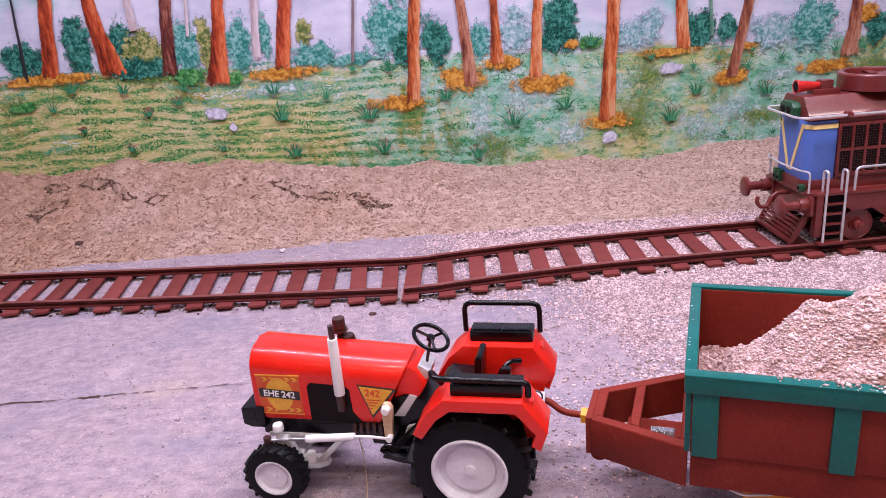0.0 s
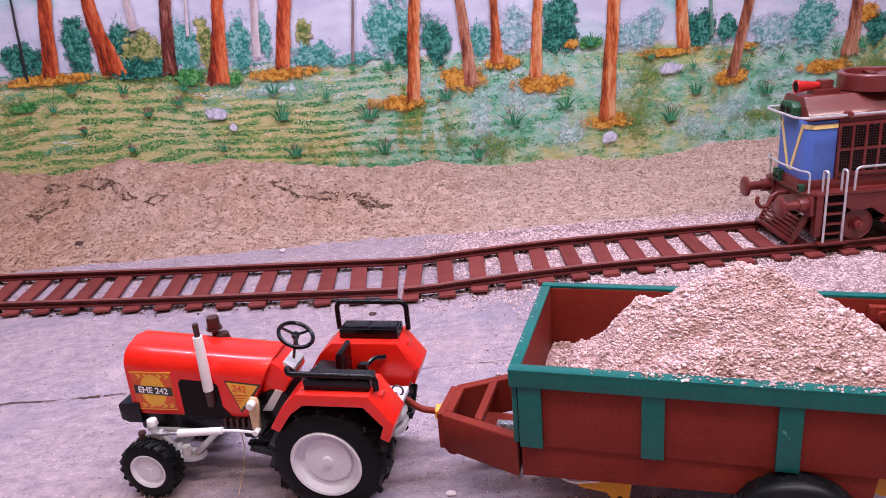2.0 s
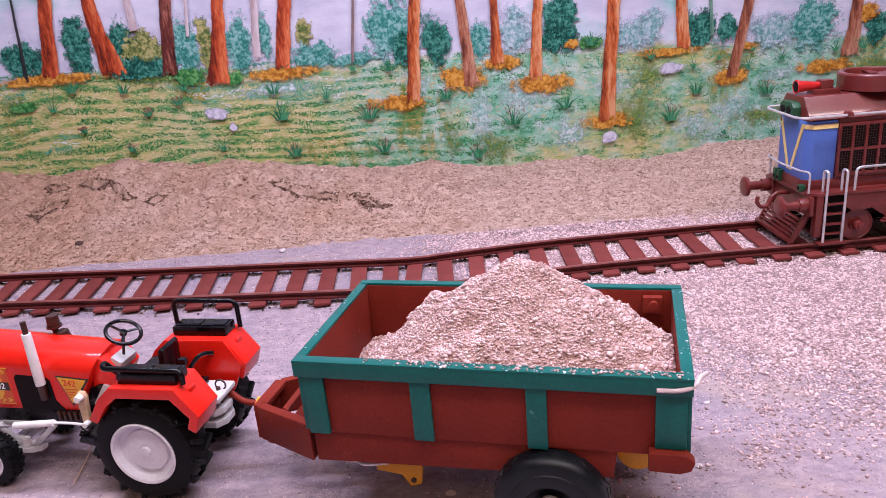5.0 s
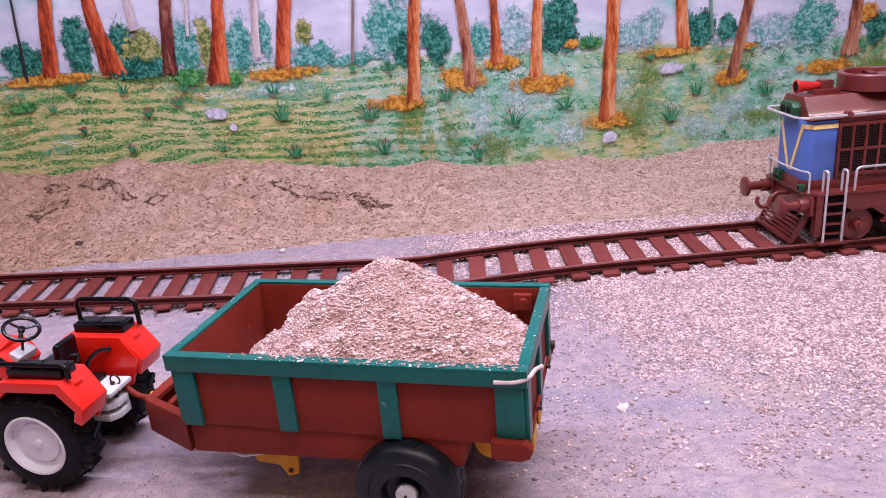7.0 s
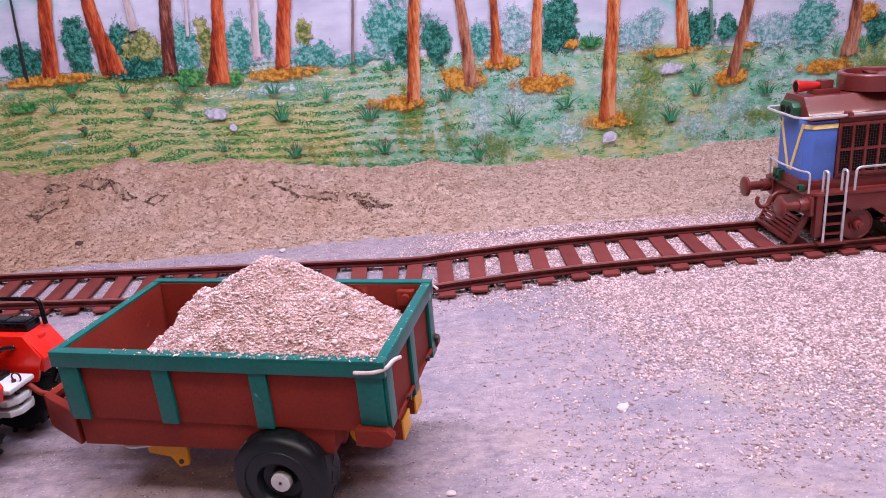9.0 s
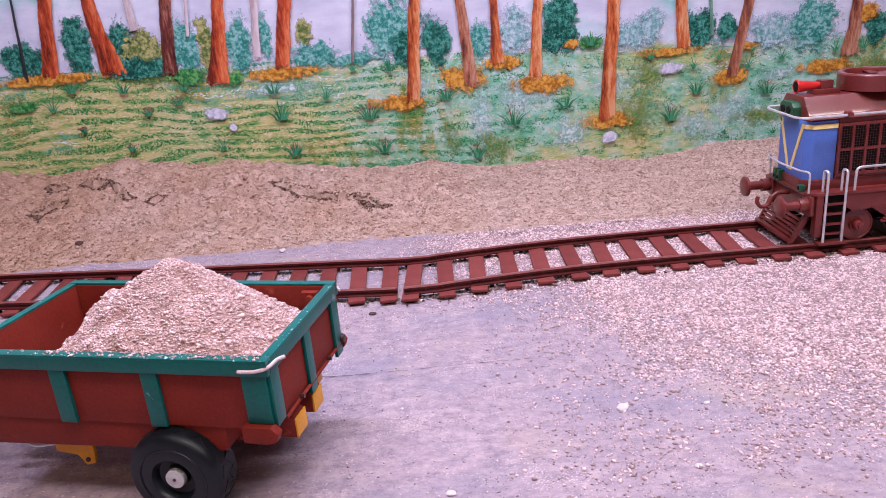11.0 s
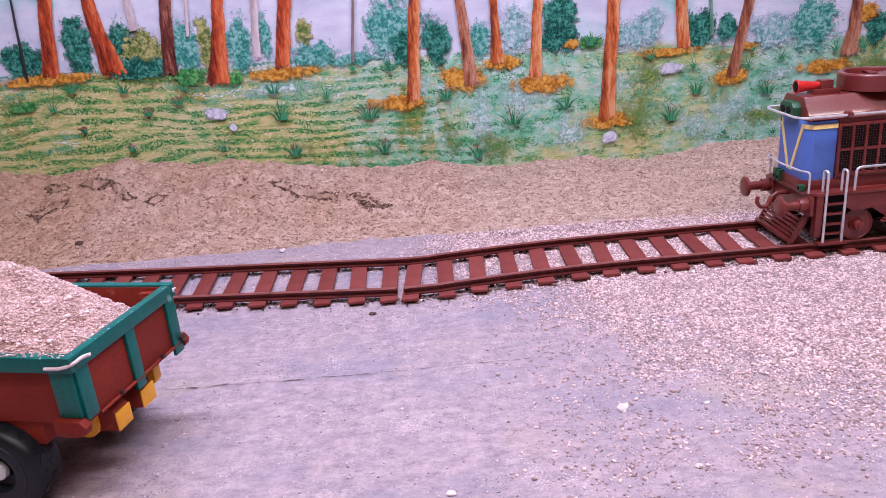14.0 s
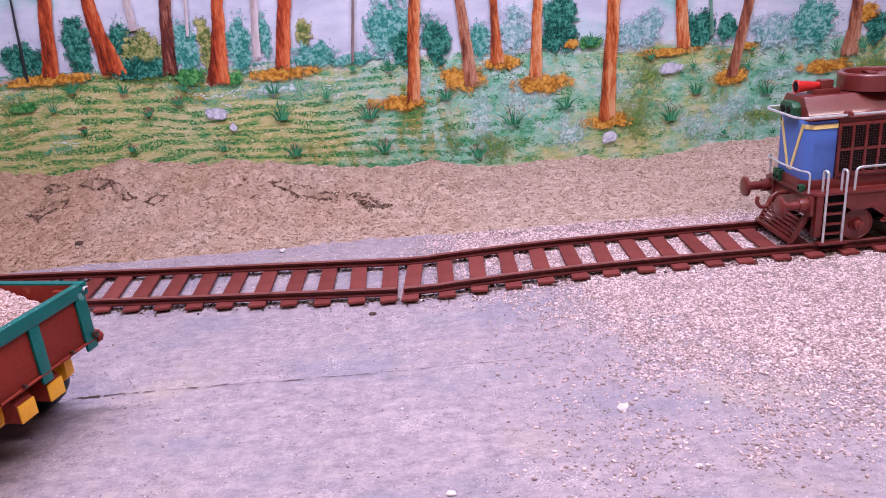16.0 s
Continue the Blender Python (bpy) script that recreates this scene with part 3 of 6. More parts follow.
def track_section(points, first, label):
    t = thing("track_section", label, "railway track", "track sections")
    for s in (-1, 1):
        part("rail", rail_run(points, s * GAUGE / 2), [M["rail"], M["rail_top"]], t)
    rng = np.random.default_rng(int(first * 1000) % 97)
    length = [0.0]
    for a, b in zip(points, points[1:]):
        length.append(length[-1] + math.hypot(b[0] - a[0], b[1] - a[1]))
    s = first
    shared = None
    while s < length[-1] - 0.005:
        x, y = float(np.interp(s, length, [p[0] for p in points])), float(np.interp(s, length, [p[1] for p in points]))
        a = float(np.interp(x, [-0.8, -0.4, -0.1, 0.0, 0.2, 0.5, 0.7], [8.0, 4.8, 1.0, -0.5, -1.8, -2.5, 0.0]))
        if shared is None:
            ob = part("sleeper", box(-0.0125, 0.0125, -0.0865, 0.0865, -0.0004, 0.004, 0.0008), M["track"], t)
            shared = ob.data
        else:
            ob = new("sleeper", shared)
            ob.parent = t
        ob.matrix_basis = pose(x, y, 0.0042 + rng.normal(0, 0.0004), rng.normal(0, 0.3), rng.normal(0, 0.8), a + rng.normal(0, 1.0))
        s += 0.0508
    rng = np.random.default_rng(91 + int(first * 1000))
    packing = []
    for p in points[::1]:
        for _ in range(34):
            packing.append((p[0] + rng.normal(0, 0.012), p[1] + rng.choice([-0.07, 0.07]) + rng.normal(0, 0.010), 0.0012 + rng.uniform(0, 0.0018)))
    tagged(grains("packed_dirt", packing, 0.0020, M["packing"], t, "dark crumbs packed under the sleepers", 92, 0.6), kind="stuff")
    return t


LEFT = curve_points([(-1.25, 1.226), (-0.742, 1.157), (-0.398, 1.109), (-0.0655, 1.068)], 40)
RIGHT = curve_points([(-0.064, 1.0675), (-0.02, 1.0685), (0.1, 1.086), (0.22, 1.096), (0.35, 1.100), (0.55, 1.100), (1.3, 1.100)], 60)
track_section(LEFT, 0.0055, "rust-brown model railway track section with square sleepers")
track_section(RIGHT, 0.014, "rust-brown model railway track section curving towards the locomotive")


# ---------------------------------------------------------------- locomotive
def lathe_x(x, y, z, r):
    bm = lathe([(0.0, -0.0022), (r * 0.6, -0.0018), (r * 0.92, -0.0006), (r, 0.001), (r, 0.0042), (r * 0.9, 0.005), (0.0, 0.005)], 28)
    bmesh.ops.transform(bm, matrix=pose(x, y, z, 0, 0, -90), verts=bm.verts)
    return bm


def locomotive():
    t = thing("locomotive", "maroon and blue model diesel locomotive with silver handrails on the track", "locomotive")
    yc, mar = 1.100, M["maroon_loco"]
    hw = 0.048
    # long hood with a chamfered roof
    roof = [(yc - hw, 0.203), (yc - 0.026, 0.231), (yc + 0.026, 0.231), (yc + hw, 0.203)]
    part("hood", prism([(yc - hw, 0.112), *roof, (yc + hw, 0.112)], 0.5905, 1.02, "x", 0.0012), mar, t)
    part("roof", prism([(yc - hw - 0.003, 0.2035), (yc - 0.027, 0.2345), (yc + 0.027, 0.2345), (yc + hw + 0.003, 0.2035), (yc + hw - 0.002, 0.2015), (yc - hw + 0.002, 0.2015)], 0.546, 1.02, "x", 0.0012), mar, t, "maroon hipped roof")
    # blue nose with rounded front corners
    c = 0.010
    nose = part("nose", prism([(0.5455 + c, yc - hw), (0.59, yc - hw), (0.59, yc + hw), (0.5455 + c, yc + hw), (0.5455, yc + hw - c), (0.5455, yc - hw + c)], 0.112, 0.2012, "z", 0.002), M["blue"], t, "blue painted nose with a yellow V stripe")
    z0, z1 = 0.121, 0.196
    for s in (-1, 1):
        # arms of the V on the front face
        a, b = (yc + s * 0.004, z0), (yc + s * 0.0345, z1)
        part("stripe", prism([(a[0] - 0.0034, a[1]), (a[0] + 0.0034, a[1]), (b[0] + 0.0034, b[1]), (b[0] - 0.0034, b[1])], 0.5446, 0.5456, "x"), M["cream"], nose)
        part("stripe", prism([(b[0] - 0.0027, z1 - 0.006), (yc + s * 0.038, z1 - 0.006), (yc + s * 0.038, z1), (b[0] - 0.0027, z1)], 0.5446, 0.5456, "x"), M["cream"], nose)
        part("stripe", box(0.553, 0.5895, yc + s * (hw + 0.0002) - 0.0006, yc + s * (hw + 0.0002) + 0.0006, z1 - 0.0065, z1), M["cream"], nose)
        d = box(-0.0065, 0.0065, -0.0005, 0.0005, z1 - 0.0065, z1)
        bmesh.ops.transform(d, matrix=pose(0.5503, yc + s * 0.0432, 0, 0, 0, s * 45), verts=d.verts)
        part("stripe", d, M["cream"], nose)
    part("skirt", prism([(0.5425 + c, yc - hw - 0.002), (1.02, yc - hw - 0.002), (1.02, yc + hw + 0.002), (0.5425 + c, yc + hw + 0.002), (0.5425, yc + hw - c), (0.5425, yc - hw + c)], 0.098, 0.113, "z", 0.001), mar, t)
    # radiator grille on the sides
    for s in (-1, 1):
        y = yc + s * hw
        y0, y1 = sorted((y + s * 0.001, y + s * 0.0035))
        # solid near-black sheet behind the bars and wire mesh
        part("grille_backing", box(0.594, 0.83, *sorted((y - s * 0.001, y + s * 0.0012)), 0.122, 0.193), M["dark"], t, "near-black sheet behind the grille")
        for z in (0.1195, 0.1565, 0.1935):
            part("grille_bar", box(0.590, 0.834, y0, y1, z - 0.0022, z + 0.0022, 0.0005), mar, t)
        for i in range(13):
            x = 0.592 + i * 0.0198
            part("grille_bar", box(x - 0.002, x + 0.002, *sorted((y + s * 0.001, y + s * 0.0042)), 0.118, 0.195, 0.0005), mar, t)
        mesh = bmesh.new()
        for i in range(60):
            x = 0.595 + i * 0.0039
            box(x, x + 0.0006, *sorted((y + s * 0.0012, y + s * 0.0018)), 0.122, 0.193, bm=mesh)
        for i in range(18):
            z = 0.1235 + i * 0.0039
            box(0.594, 0.83, *sorted((y + s * 0.0018, y + s * 0.0023)), z, z + 0.0006, bm=mesh)
        part("grille_mesh", mesh, M["brown"], t, smooth=False)
    # deck, beam and frame
    part("deck", prism([(0.541, yc - 0.060), (0.556, yc - 0.072), (1.02, yc - 0.072), (1.02, yc + 0.072), (0.556, yc + 0.072), (0.541, yc + 0.060)], 0.094, 0.0985, "z", 0.0008), mar, t)
    part("buffer_beam", box(0.548, 0.556, yc - 0.066, yc + 0.066, 0.062, 0.094, 0.001), mar, t)
    for s in (-1, 1):
        part("side_frame", box(0.60, 1.02, *sorted((yc + s * 0.070, yc + s * 0.064)), 0.073, 0.094, 0.0008), mar, t)
        part("corner_post", box(0.556, 0.5665, *sorted((yc + s * 0.071, yc + s * 0.058)), 0.030, 0.094, 0.001), mar, t)
    # buffers
    for s in (-1, 1):
        y = yc + s * 0.062
        b = part("buffer", rod((0.548, y, 0.080), (0.532, y, 0.080), 0.0105, bevel=0.001, seg=24), mar, t)
        part("plunger", rod((0.533, y, 0.080), (0.510, y, 0.080), 0.0072, seg=20), mar, b)
        part("buffer_head", lathe_x(0.5035, y, 0.080, 0.0165), mar, b)
        part("flange", box(0.545, 0.5495, y - 0.014, y + 0.014, 0.066, 0.094, 0.001), mar, b)
    hook = bend([(0.548, yc, 0.083), (0.530, yc, 0.084), (0.522, yc, 0.078), (0.516, yc, 0.064), (0.504, yc, 0.062), (0.498, yc, 0.072), (0.500, yc, 0.080)], 0.008, 5)
    part("coupling_hook", tube(hook, 0.0032, 10), mar, t)
    # cowcatcher: sloping slats between two side plates
    cc = part("cowcatcher", box(0.524, 0.531, yc - 0.060, yc + 0.060, 0.0195, 0.0255, 0.001), mar, t)
    for i in range(6):
        z = 0.021 + i * 0.0064
        x = 0.528 + i * 0.0022
        part("slat", box(x, x + 0.004, yc - 0.056, yc + 0.050, z, z + 0.0034, 0.0005), mar, cc)
    for s in (-1, 1):
        part("side_plate", prism([(0.526, 0.0195), (0.532, 0.0195), (0.556, 0.060), (0.545, 0.062)], *sorted((yc + s * 0.058, yc + s * 0.053)), "y", 0.0006), mar, cc)
    # ladder on the near and far corner
    for s in (-1, 1):
        y = yc + s * 0.0735
        ld = part("ladder", box(0.561, 0.604, *sorted((y - s * 0.012, y + s * 0.004)), 0.0185, 0.0225, 0.0006), mar, t)
        for x in (0.5685, 0.5965):
            part("handrail", tube(bend([(x, y, 0.021), (x, y, 0.131), (x - 0.001, y - s * 0.011, 0.131), (x - 0.001, y - s * 0.011, 0.098)], 0.006), 0.0019, 8), M["silver"], ld, "silver wire ladder rail")
        for z in (0.033, 0.048, 0.064, 0.079):
            part("rung", box(0.568, 0.597, *sorted((y - s * 0.007, y - s * 0.001)), z, z + 0.0028, 0.0004), mar, ld)
        # plain near-black sheet behind the rungs
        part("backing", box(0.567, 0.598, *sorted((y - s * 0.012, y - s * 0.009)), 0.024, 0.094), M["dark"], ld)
    # wheels and bogie
    for x in (0.623, 0.705, 0.787):
        for s in (-1, 1):
            w = part("wheel", lathe([(0.0, 0.004), (0.010, 0.004), (0.011, 0.001), (0.022, 0.001), (0.0235, 0.003), (0.0245, 0.003), (0.0245, -0.004), (0.027, -0.005), (0.027, -0.008), (0.0, -0.008)], 32), mar, t)
            w.matrix_basis = pose(x, yc + s * 0.060, 0.0433, 0, 0, 0 if s > 0 else 180)
            part("axle_box", rod((0, 0.004, 0), (0, 0.014, 0), 0.0085, 0.007, 16, bevel=0.001), mar, w)
            part("axle_cap", rod((0, 0.014, 0), (0, 0.018, 0), 0.0045, seg=12), mar, w)
    for s in (-1, 1):
        y0, y1 = sorted((yc + s * 0.0655, yc + s * 0.0705))
        prof = [(0.612, 0.066), (0.64, 0.070), (0.66, 0.056), (0.672, 0.040), (0.70, 0.036), (0.74, 0.036), (0.757, 0.052), (0.80, 0.070), (0.80, 0.076), (0.60, 0.076)]
        part("bogie_frame", prism(prof, y0, y1, "y", 0.0007), mar, t)
        for i in range(5):
            part("leaf_spring", box(0.653 + i * 0.003, 0.705 - i * 0.003, *sorted((yc + s * 0.071, yc + s * 0.076)), 0.048 + i * 0.0036, 0.0505 + i * 0.0036, 0.0004), mar, t)
        for dx in (0.66, 0.69, 0.72):
            part("rivet", rod((dx, yc + s * 0.070, 0.043), (dx, yc + s * 0.0718, 0.043), 0.0014, seg=8), M["brown"], t)
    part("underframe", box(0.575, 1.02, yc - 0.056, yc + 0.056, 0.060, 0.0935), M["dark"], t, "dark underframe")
    # handrails round the nose and along the deck
    z = 0.209
    part("roof_rail", tube(bend([(1.0, yc - 0.058, z), (0.535, yc - 0.058, z), (0.527, yc - 0.045, z), (0.527, yc + 0.045, z), (0.535, yc + 0.058, z), (1.0, yc + 0.058, z)], 0.01), 0.0019, 8), M["silver"], t, "silver wire roof rail")
    for x in (0.60, 0.72):
        part("rail_clip", box(x - 0.004, x + 0.004, yc - 0.061, yc - 0.047, z - 0.002, z + 0.004, 0.001), mar, t)
    for s in (-1, 1):
        part("deck_rail", tube(bend([(0.546, yc + s * 0.064, 0.098), (0.546, yc + s * 0.064, 0.130), (0.536, yc + s * 0.055, 0.131), (0.532, yc + s * 0.008, 0.131)], 0.006), 0.0016, 8), M["silver"], t, "silver wire deck rail")
        part("deck_rail", tube(bend([(0.612, yc + s * 0.068, 0.098), (0.612, yc + s * 0.068, 0.133), (0.90, yc + s * 0.068, 0.133), (0.90, yc + s * 0.068, 0.098)], 0.008), 0.0019, 8), M["silver"], t, "silver wire deck rail")
    part("deck_rail", tube([(0.532, yc - 0.008, 0.131), (0.532, yc + 0.008, 0.131)], 0.0016, 8), M["silver"], t)
    # headlight, marker lamps, horn, fan
    hl = part("headlight", prism([(yc - 0.022, 0.203), (yc - 0.022, 0.219), (yc - 0.014, 0.226), (yc + 0.014, 0.226), (yc + 0.022, 0.219), (yc + 0.022, 0.203)], 0.534, 0.549, "x", 0.002), M["loco_green"], t, "dark green twin headlight housing")
    for s in (-1, 1):
        part("lens", rod((0.5345, yc + s * 0.009, 0.214), (0.5325, yc + s * 0.009, 0.214), 0.0062, 0.0055, 16), M["dark"], hl)
    for y in (yc + 0.030, yc + 0.018, yc - 0.050):
        mk = part("marker_lamp", box(0.537, 0.546, y - 0.0045, y + 0.0045, 0.0985, 0.108 if y < yc else 0.116, 0.0008), M["loco_green"], t, "dark green marker lamp")
        part("lens", rod((0.5372, y, 0.104), (0.5362, y, 0.104), 0.0028, seg=12), M["dark"], mk)
    hn = part("horn", rod((0.546, yc - 0.002, 0.2465), (0.590, yc - 0.002, 0.2465), 0.0095, 0.003, 20), M["horn_red"], t, "red trumpet horn")
    part("bell_rim", tube([(0.546, yc - 0.002 + 0.0092 * math.cos(a), 0.2465 + 0.0092 * math.sin(a)) for a in np.linspace(0, 2 * math.pi, 20, endpoint=False)], 0.0013, 6, closed=True), M["horn_red"], hn)
    part("bell_mouth", rod((0.5452, yc - 0.002, 0.2465), (0.5458, yc - 0.002, 0.2465), 0.0078, seg=16), M["dark"], hn)
    part("horn_block", box(0.580, 0.598, yc - 0.010, yc + 0.008, 0.2405, 0.2535, 0.001), mar, t)
    part("horn_foot", box(0.568, 0.606, yc - 0.016, yc + 0.008, 0.2340, 0.2415, 0.001), mar, t)
    fan = part("fan_ring", lathe([(0.050, 0.0), (0.0505, 0.022), (0.049, 0.024), (0.042, 0.024), (0.041, 0.022), (0.041, 0.016), (0.0, 0.016)], 48, axis="z"), mar, t, "maroon round radiator fan cowl")
    fan.matrix_basis = pose(0.664, yc, 0.2365)
    for i in range(6):
        b = box(0.006, 0.040, -0.009, 0.009, 0.018, 0.0192)
        bmesh.ops.transform(b, matrix=pose(0, 0, 0, 8, 0, i * 60 + 15), verts=b.verts)
        part("fan_blade", b, mar, fan)
    return t


locomotive()


# ---------------------------------------------------------------- painted forest wall
def paint(name, c0, c1, scale=60.0, island=0.55, fine=500.0, stretch=(1, 1, 1)):
    return material(name, c0, c1, 0.75, scale, fine, 0.05, island=island, stretch=stretch, spec=0.25)


def mural_material():
    """Lilac-white sky above, meadow of beige and green washes below, blended by height with a ragged edge."""
    m = bpy.data.materials.new("mural_paint")
    m.use_nodes = True
    nt = m.node_tree
    nd, ln = nt.nodes, nt.links
    bsdf = nd["Principled BSDF"]
    bsdf.inputs["Roughness"].default_value = 0.7
    bsdf.inputs["Specular IOR Level"].default_value = 0.25
    co = nd.new("ShaderNodeTexCoord")

    def tex(scale, stretch, detail=6.0, rough=0.6):
        mp = nd.new("ShaderNodeMapping")
        mp.inputs["Scale"].default_value = stretch
        ln.new(co.outputs["Object"], mp.inputs["Vector"])
        n = nd.new("ShaderNodeTexNoise")
        n.inputs["Scale"].default_value, n.inputs["Detail"].default_value, n.inputs["Roughness"].default_value = scale, detail, rough
        ln.new(mp.outputs[0], n.inputs["Vector"])
        return n.outputs["Fac"]

    def ramp(src, *stops):
        r = nd.new("ShaderNodeValToRGB")
        el = r.color_ramp.elements
        while len(el) < len(stops):
            el.new(0.5)
        for e, (p, c) in zip(el, stops):
            e.position, e.color = p, rgb(c)
        ln.new(src, r.inputs[0])
        return r.outputs[0]

    def mix(f, a, b):
        x = nd.new("ShaderNodeMix")
        x.data_type = "RGBA"
        ln.new(f, x.inputs[0])
        ln.new(a, x.inputs[6])
        ln.new(b, x.inputs[7])
        return x.outputs[2]

    def step(src, lo, hi):
        r = nd.new("ShaderNodeMapRange")
        r.interpolation_type = "SMOOTHSTEP"
        r.inputs[1].default_value, r.inputs[2].default_value = lo, hi
        ln.new(src, r.inputs[0])
        return r.outputs[0]

    sky = ramp(tex(9, (1, 1, 3)), (0.3, (0.46, 0.45, 0.58)), (0.5, (0.57, 0.56, 0.68)), (0.7, (0.68, 0.67, 0.77)))
    cool = ramp(tex(14, (1, 1, 1.5)), (0.35, (0.22, 0.46, 0.46)), (0.65, (0.56, 0.66, 0.74)))
    sky = mix(step(tex(4.0, (1, 1, 1.2)), 0.52, 0.66), sky, cool)
    meadow = ramp(tex(26, (1, 1, 3.4), 14, 0.75), (0.36, (0.07, 0.27, 0.08)), (0.45, (0.30, 0.40, 0.13)), (0.53, (0.54, 0.47, 0.20)), (0.66, (0.64, 0.60, 0.38)))
    teal = ramp(tex(24, (1, 1, 1.3), 14, 0.75), (0.32, (0.035, 0.25, 0.12)), (0.43, (0.18, 0.46, 0.32)), (0.52, (0.32, 0.53, 0.44)), (0.64, (0.56, 0.66, 0.67)))
    sx = nd.new("ShaderNodeSeparateXYZ")
    ln.new(co.outputs["Object"], sx.inputs[0])
    both = nd.new("ShaderNodeMath")
    both.operation = "MULTIPLY"
    ln.new(step(tex(3.1, (1, 1, 1.2), 9, 0.65), 0.40, 0.56), both.inputs[0])
    ln.new(step(sx.outputs["X"], -0.75, 0.10), both.inputs[1])
    meadow = mix(both.outputs[0], meadow, teal)
    olive = ramp(tex(40, (1, 1, 1.0), 8), (0.35, (0.11, 0.17, 0.03)), (0.65, (0.42, 0.33, 0.10)))
    meadow = mix(step(tex(6.0, (1, 1, 0.45), 9, 0.65), 0.56, 0.66), meadow, olive)
    sep = nd.new("ShaderNodeSeparateXYZ")
    ln.new(co.outputs["Object"], sep.inputs[0])
    tilt = nd.new("ShaderNodeMath")
    tilt.operation = "MULTIPLY_ADD"
    tilt.inputs[1].default_value = 0.032
    ln.new(sep.outputs["X"], tilt.inputs[0])
    ln.new(sep.outputs["Z"], tilt.inputs[2])
    rag = nd.new("ShaderNodeMath")
    rag.operation = "MULTIPLY_ADD"
    rag.inputs[1].default_value = 0.05
    ln.new(tex(26, (1, 1, 1)), rag.inputs[0])
    ln.new(tilt.outputs[0], rag.inputs[2])
    col = mix(step(rag.outputs[0], 0.306, 0.326), meadow, sky)
    ln.new(col, bsdf.inputs["Base Color"])
    b = nd.new("ShaderNodeBump")
    b.inputs["Strength"].default_value, b.inputs["Distance"].default_value = 0.25, 0.002
    ln.new(tex(120, (1, 1, 1)), b.inputs["Height"])
    ln.new(b.outputs[0], bsdf.inputs["Normal"])
    return m


MURAL_Y = WALL_Y - 0.003
mural = tagged(part("mural", box(-1.7, 1.7, MURAL_Y, WALL_Y - 0.0005, -0.02, 1.2), mural_material(), smooth=False),
               "hand-painted forest mural with orange trunks and green meadow on the wall", "mural")


def wash(name, low, mid, high, trunk=False, soft=0.30, grainy=0.9, reach=0.80):
    """Sponged paint on a flat patch: ragged, see-through edges and mottled tone; for trunks, streaks along the height."""
    m = bpy.data.materials.new(name)
    m.use_nodes = True
    nt = m.node_tree
    nd, ln = nt.nodes, nt.links
    bsdf = nd["Principled BSDF"]
    bsdf.inputs["Roughness"].default_value, bsdf.inputs["Specular IOR Level"].default_value = 0.75, 0.2
    co = nd.new("ShaderNodeTexCoord")
    uv = nd.new("ShaderNodeSeparateXYZ")
    ln.new(co.outputs["UV"], uv.inputs[0])

    def math_node(op, a, b=None, c=None):
        n = nd.new("ShaderNodeMath")
        n.operation = op
        for k, v in enumerate((a, b, c)):
            if v is None:
                continue
            if isinstance(v, (int, float)):
                n.inputs[k].default_value = v
            else:
                ln.new(v, n.inputs[k])
        return n.outputs[0]

    def tex(scale, stretch=(1, 1, 1), detail=5.0):
        mp = nd.new("ShaderNodeMapping")
        mp.inputs["Scale"].default_value = stretch
        ln.new(co.outputs["Object"], mp.inputs["Vector"])
        n = nd.new("ShaderNodeTexNoise")
        n.inputs["Scale"].default_value, n.inputs["Detail"].default_value, n.inputs["Roughness"].default_value = scale, detail, 0.65
        ln.new(mp.outputs[0], n.inputs["Vector"])
        return math_node("SUBTRACT", n.outputs["Fac"], 0.5)

    if trunk:
        coarse, fine = tex(55, (1, 1, 0.16)), tex(240, (1, 1, 0.22))
        edge = math_node("MULTIPLY", math_node("MINIMUM", uv.outputs[0], math_node("SUBTRACT", 1.0, uv.outputs[0])), 7.0)
        cover = math_node("ADD", math_node("MULTIPLY_ADD", coarse, 1.3, edge), math_node("MULTIPLY", fine, 1.4))
        cover = math_node("MINIMUM", cover, math_node("MULTIPLY_ADD", tex(130), 5.0, math_node("MULTIPLY", uv.outputs[1], 14.0)))
        lo, hi = 0.10, 0.55
        tone = math_node("ADD", math_node("MULTIPLY_ADD", coarse, 1.9, math_node("MULTIPLY_ADD", uv.outputs[0], 0.45, 0.27)), math_node("MULTIPLY", fine, 1.0))
    else:
        dx, dz = math_node("SUBTRACT", uv.outputs[0], 0.5), math_node("SUBTRACT", uv.outputs[1], 0.5)
        r = math_node("SQRT", math_node("ADD", math_node("MULTIPLY", dx, dx), math_node("MULTIPLY", dz, dz)))
        coarse, fine = tex(38), tex(150, detail=4.0)
        body = math_node("MULTIPLY_ADD", r, -2.0, reach)
        cover = math_node("ADD", math_node("MULTIPLY_ADD", coarse, 1.5, body), math_node("MULTIPLY", fine, grainy))
        lo, hi = 0.0, soft * 0.55
        tone = math_node("ADD", math_node("MULTIPLY_ADD", tex(75), 2.2, 0.5), math_node("MULTIPLY", fine, 1.5))
    al = nd.new("ShaderNodeMapRange")
    al.inputs[1].default_value, al.inputs[2].default_value, al.inputs[4].default_value = lo, hi, 0.97
    ln.new(cover, al.inputs[0])
    ln.new(al.outputs[0], bsdf.inputs["Alpha"])
    ramp = nd.new("ShaderNodeValToRGB")
    el = ramp.color_ramp.elements
    el.new(0.5)
    for e, p, c in zip(el, (0.18, 0.5, 0.85), (low, mid, high)):
        e.position, e.color = p, rgb(c)
    ln.new(tone, ramp.inputs[0])
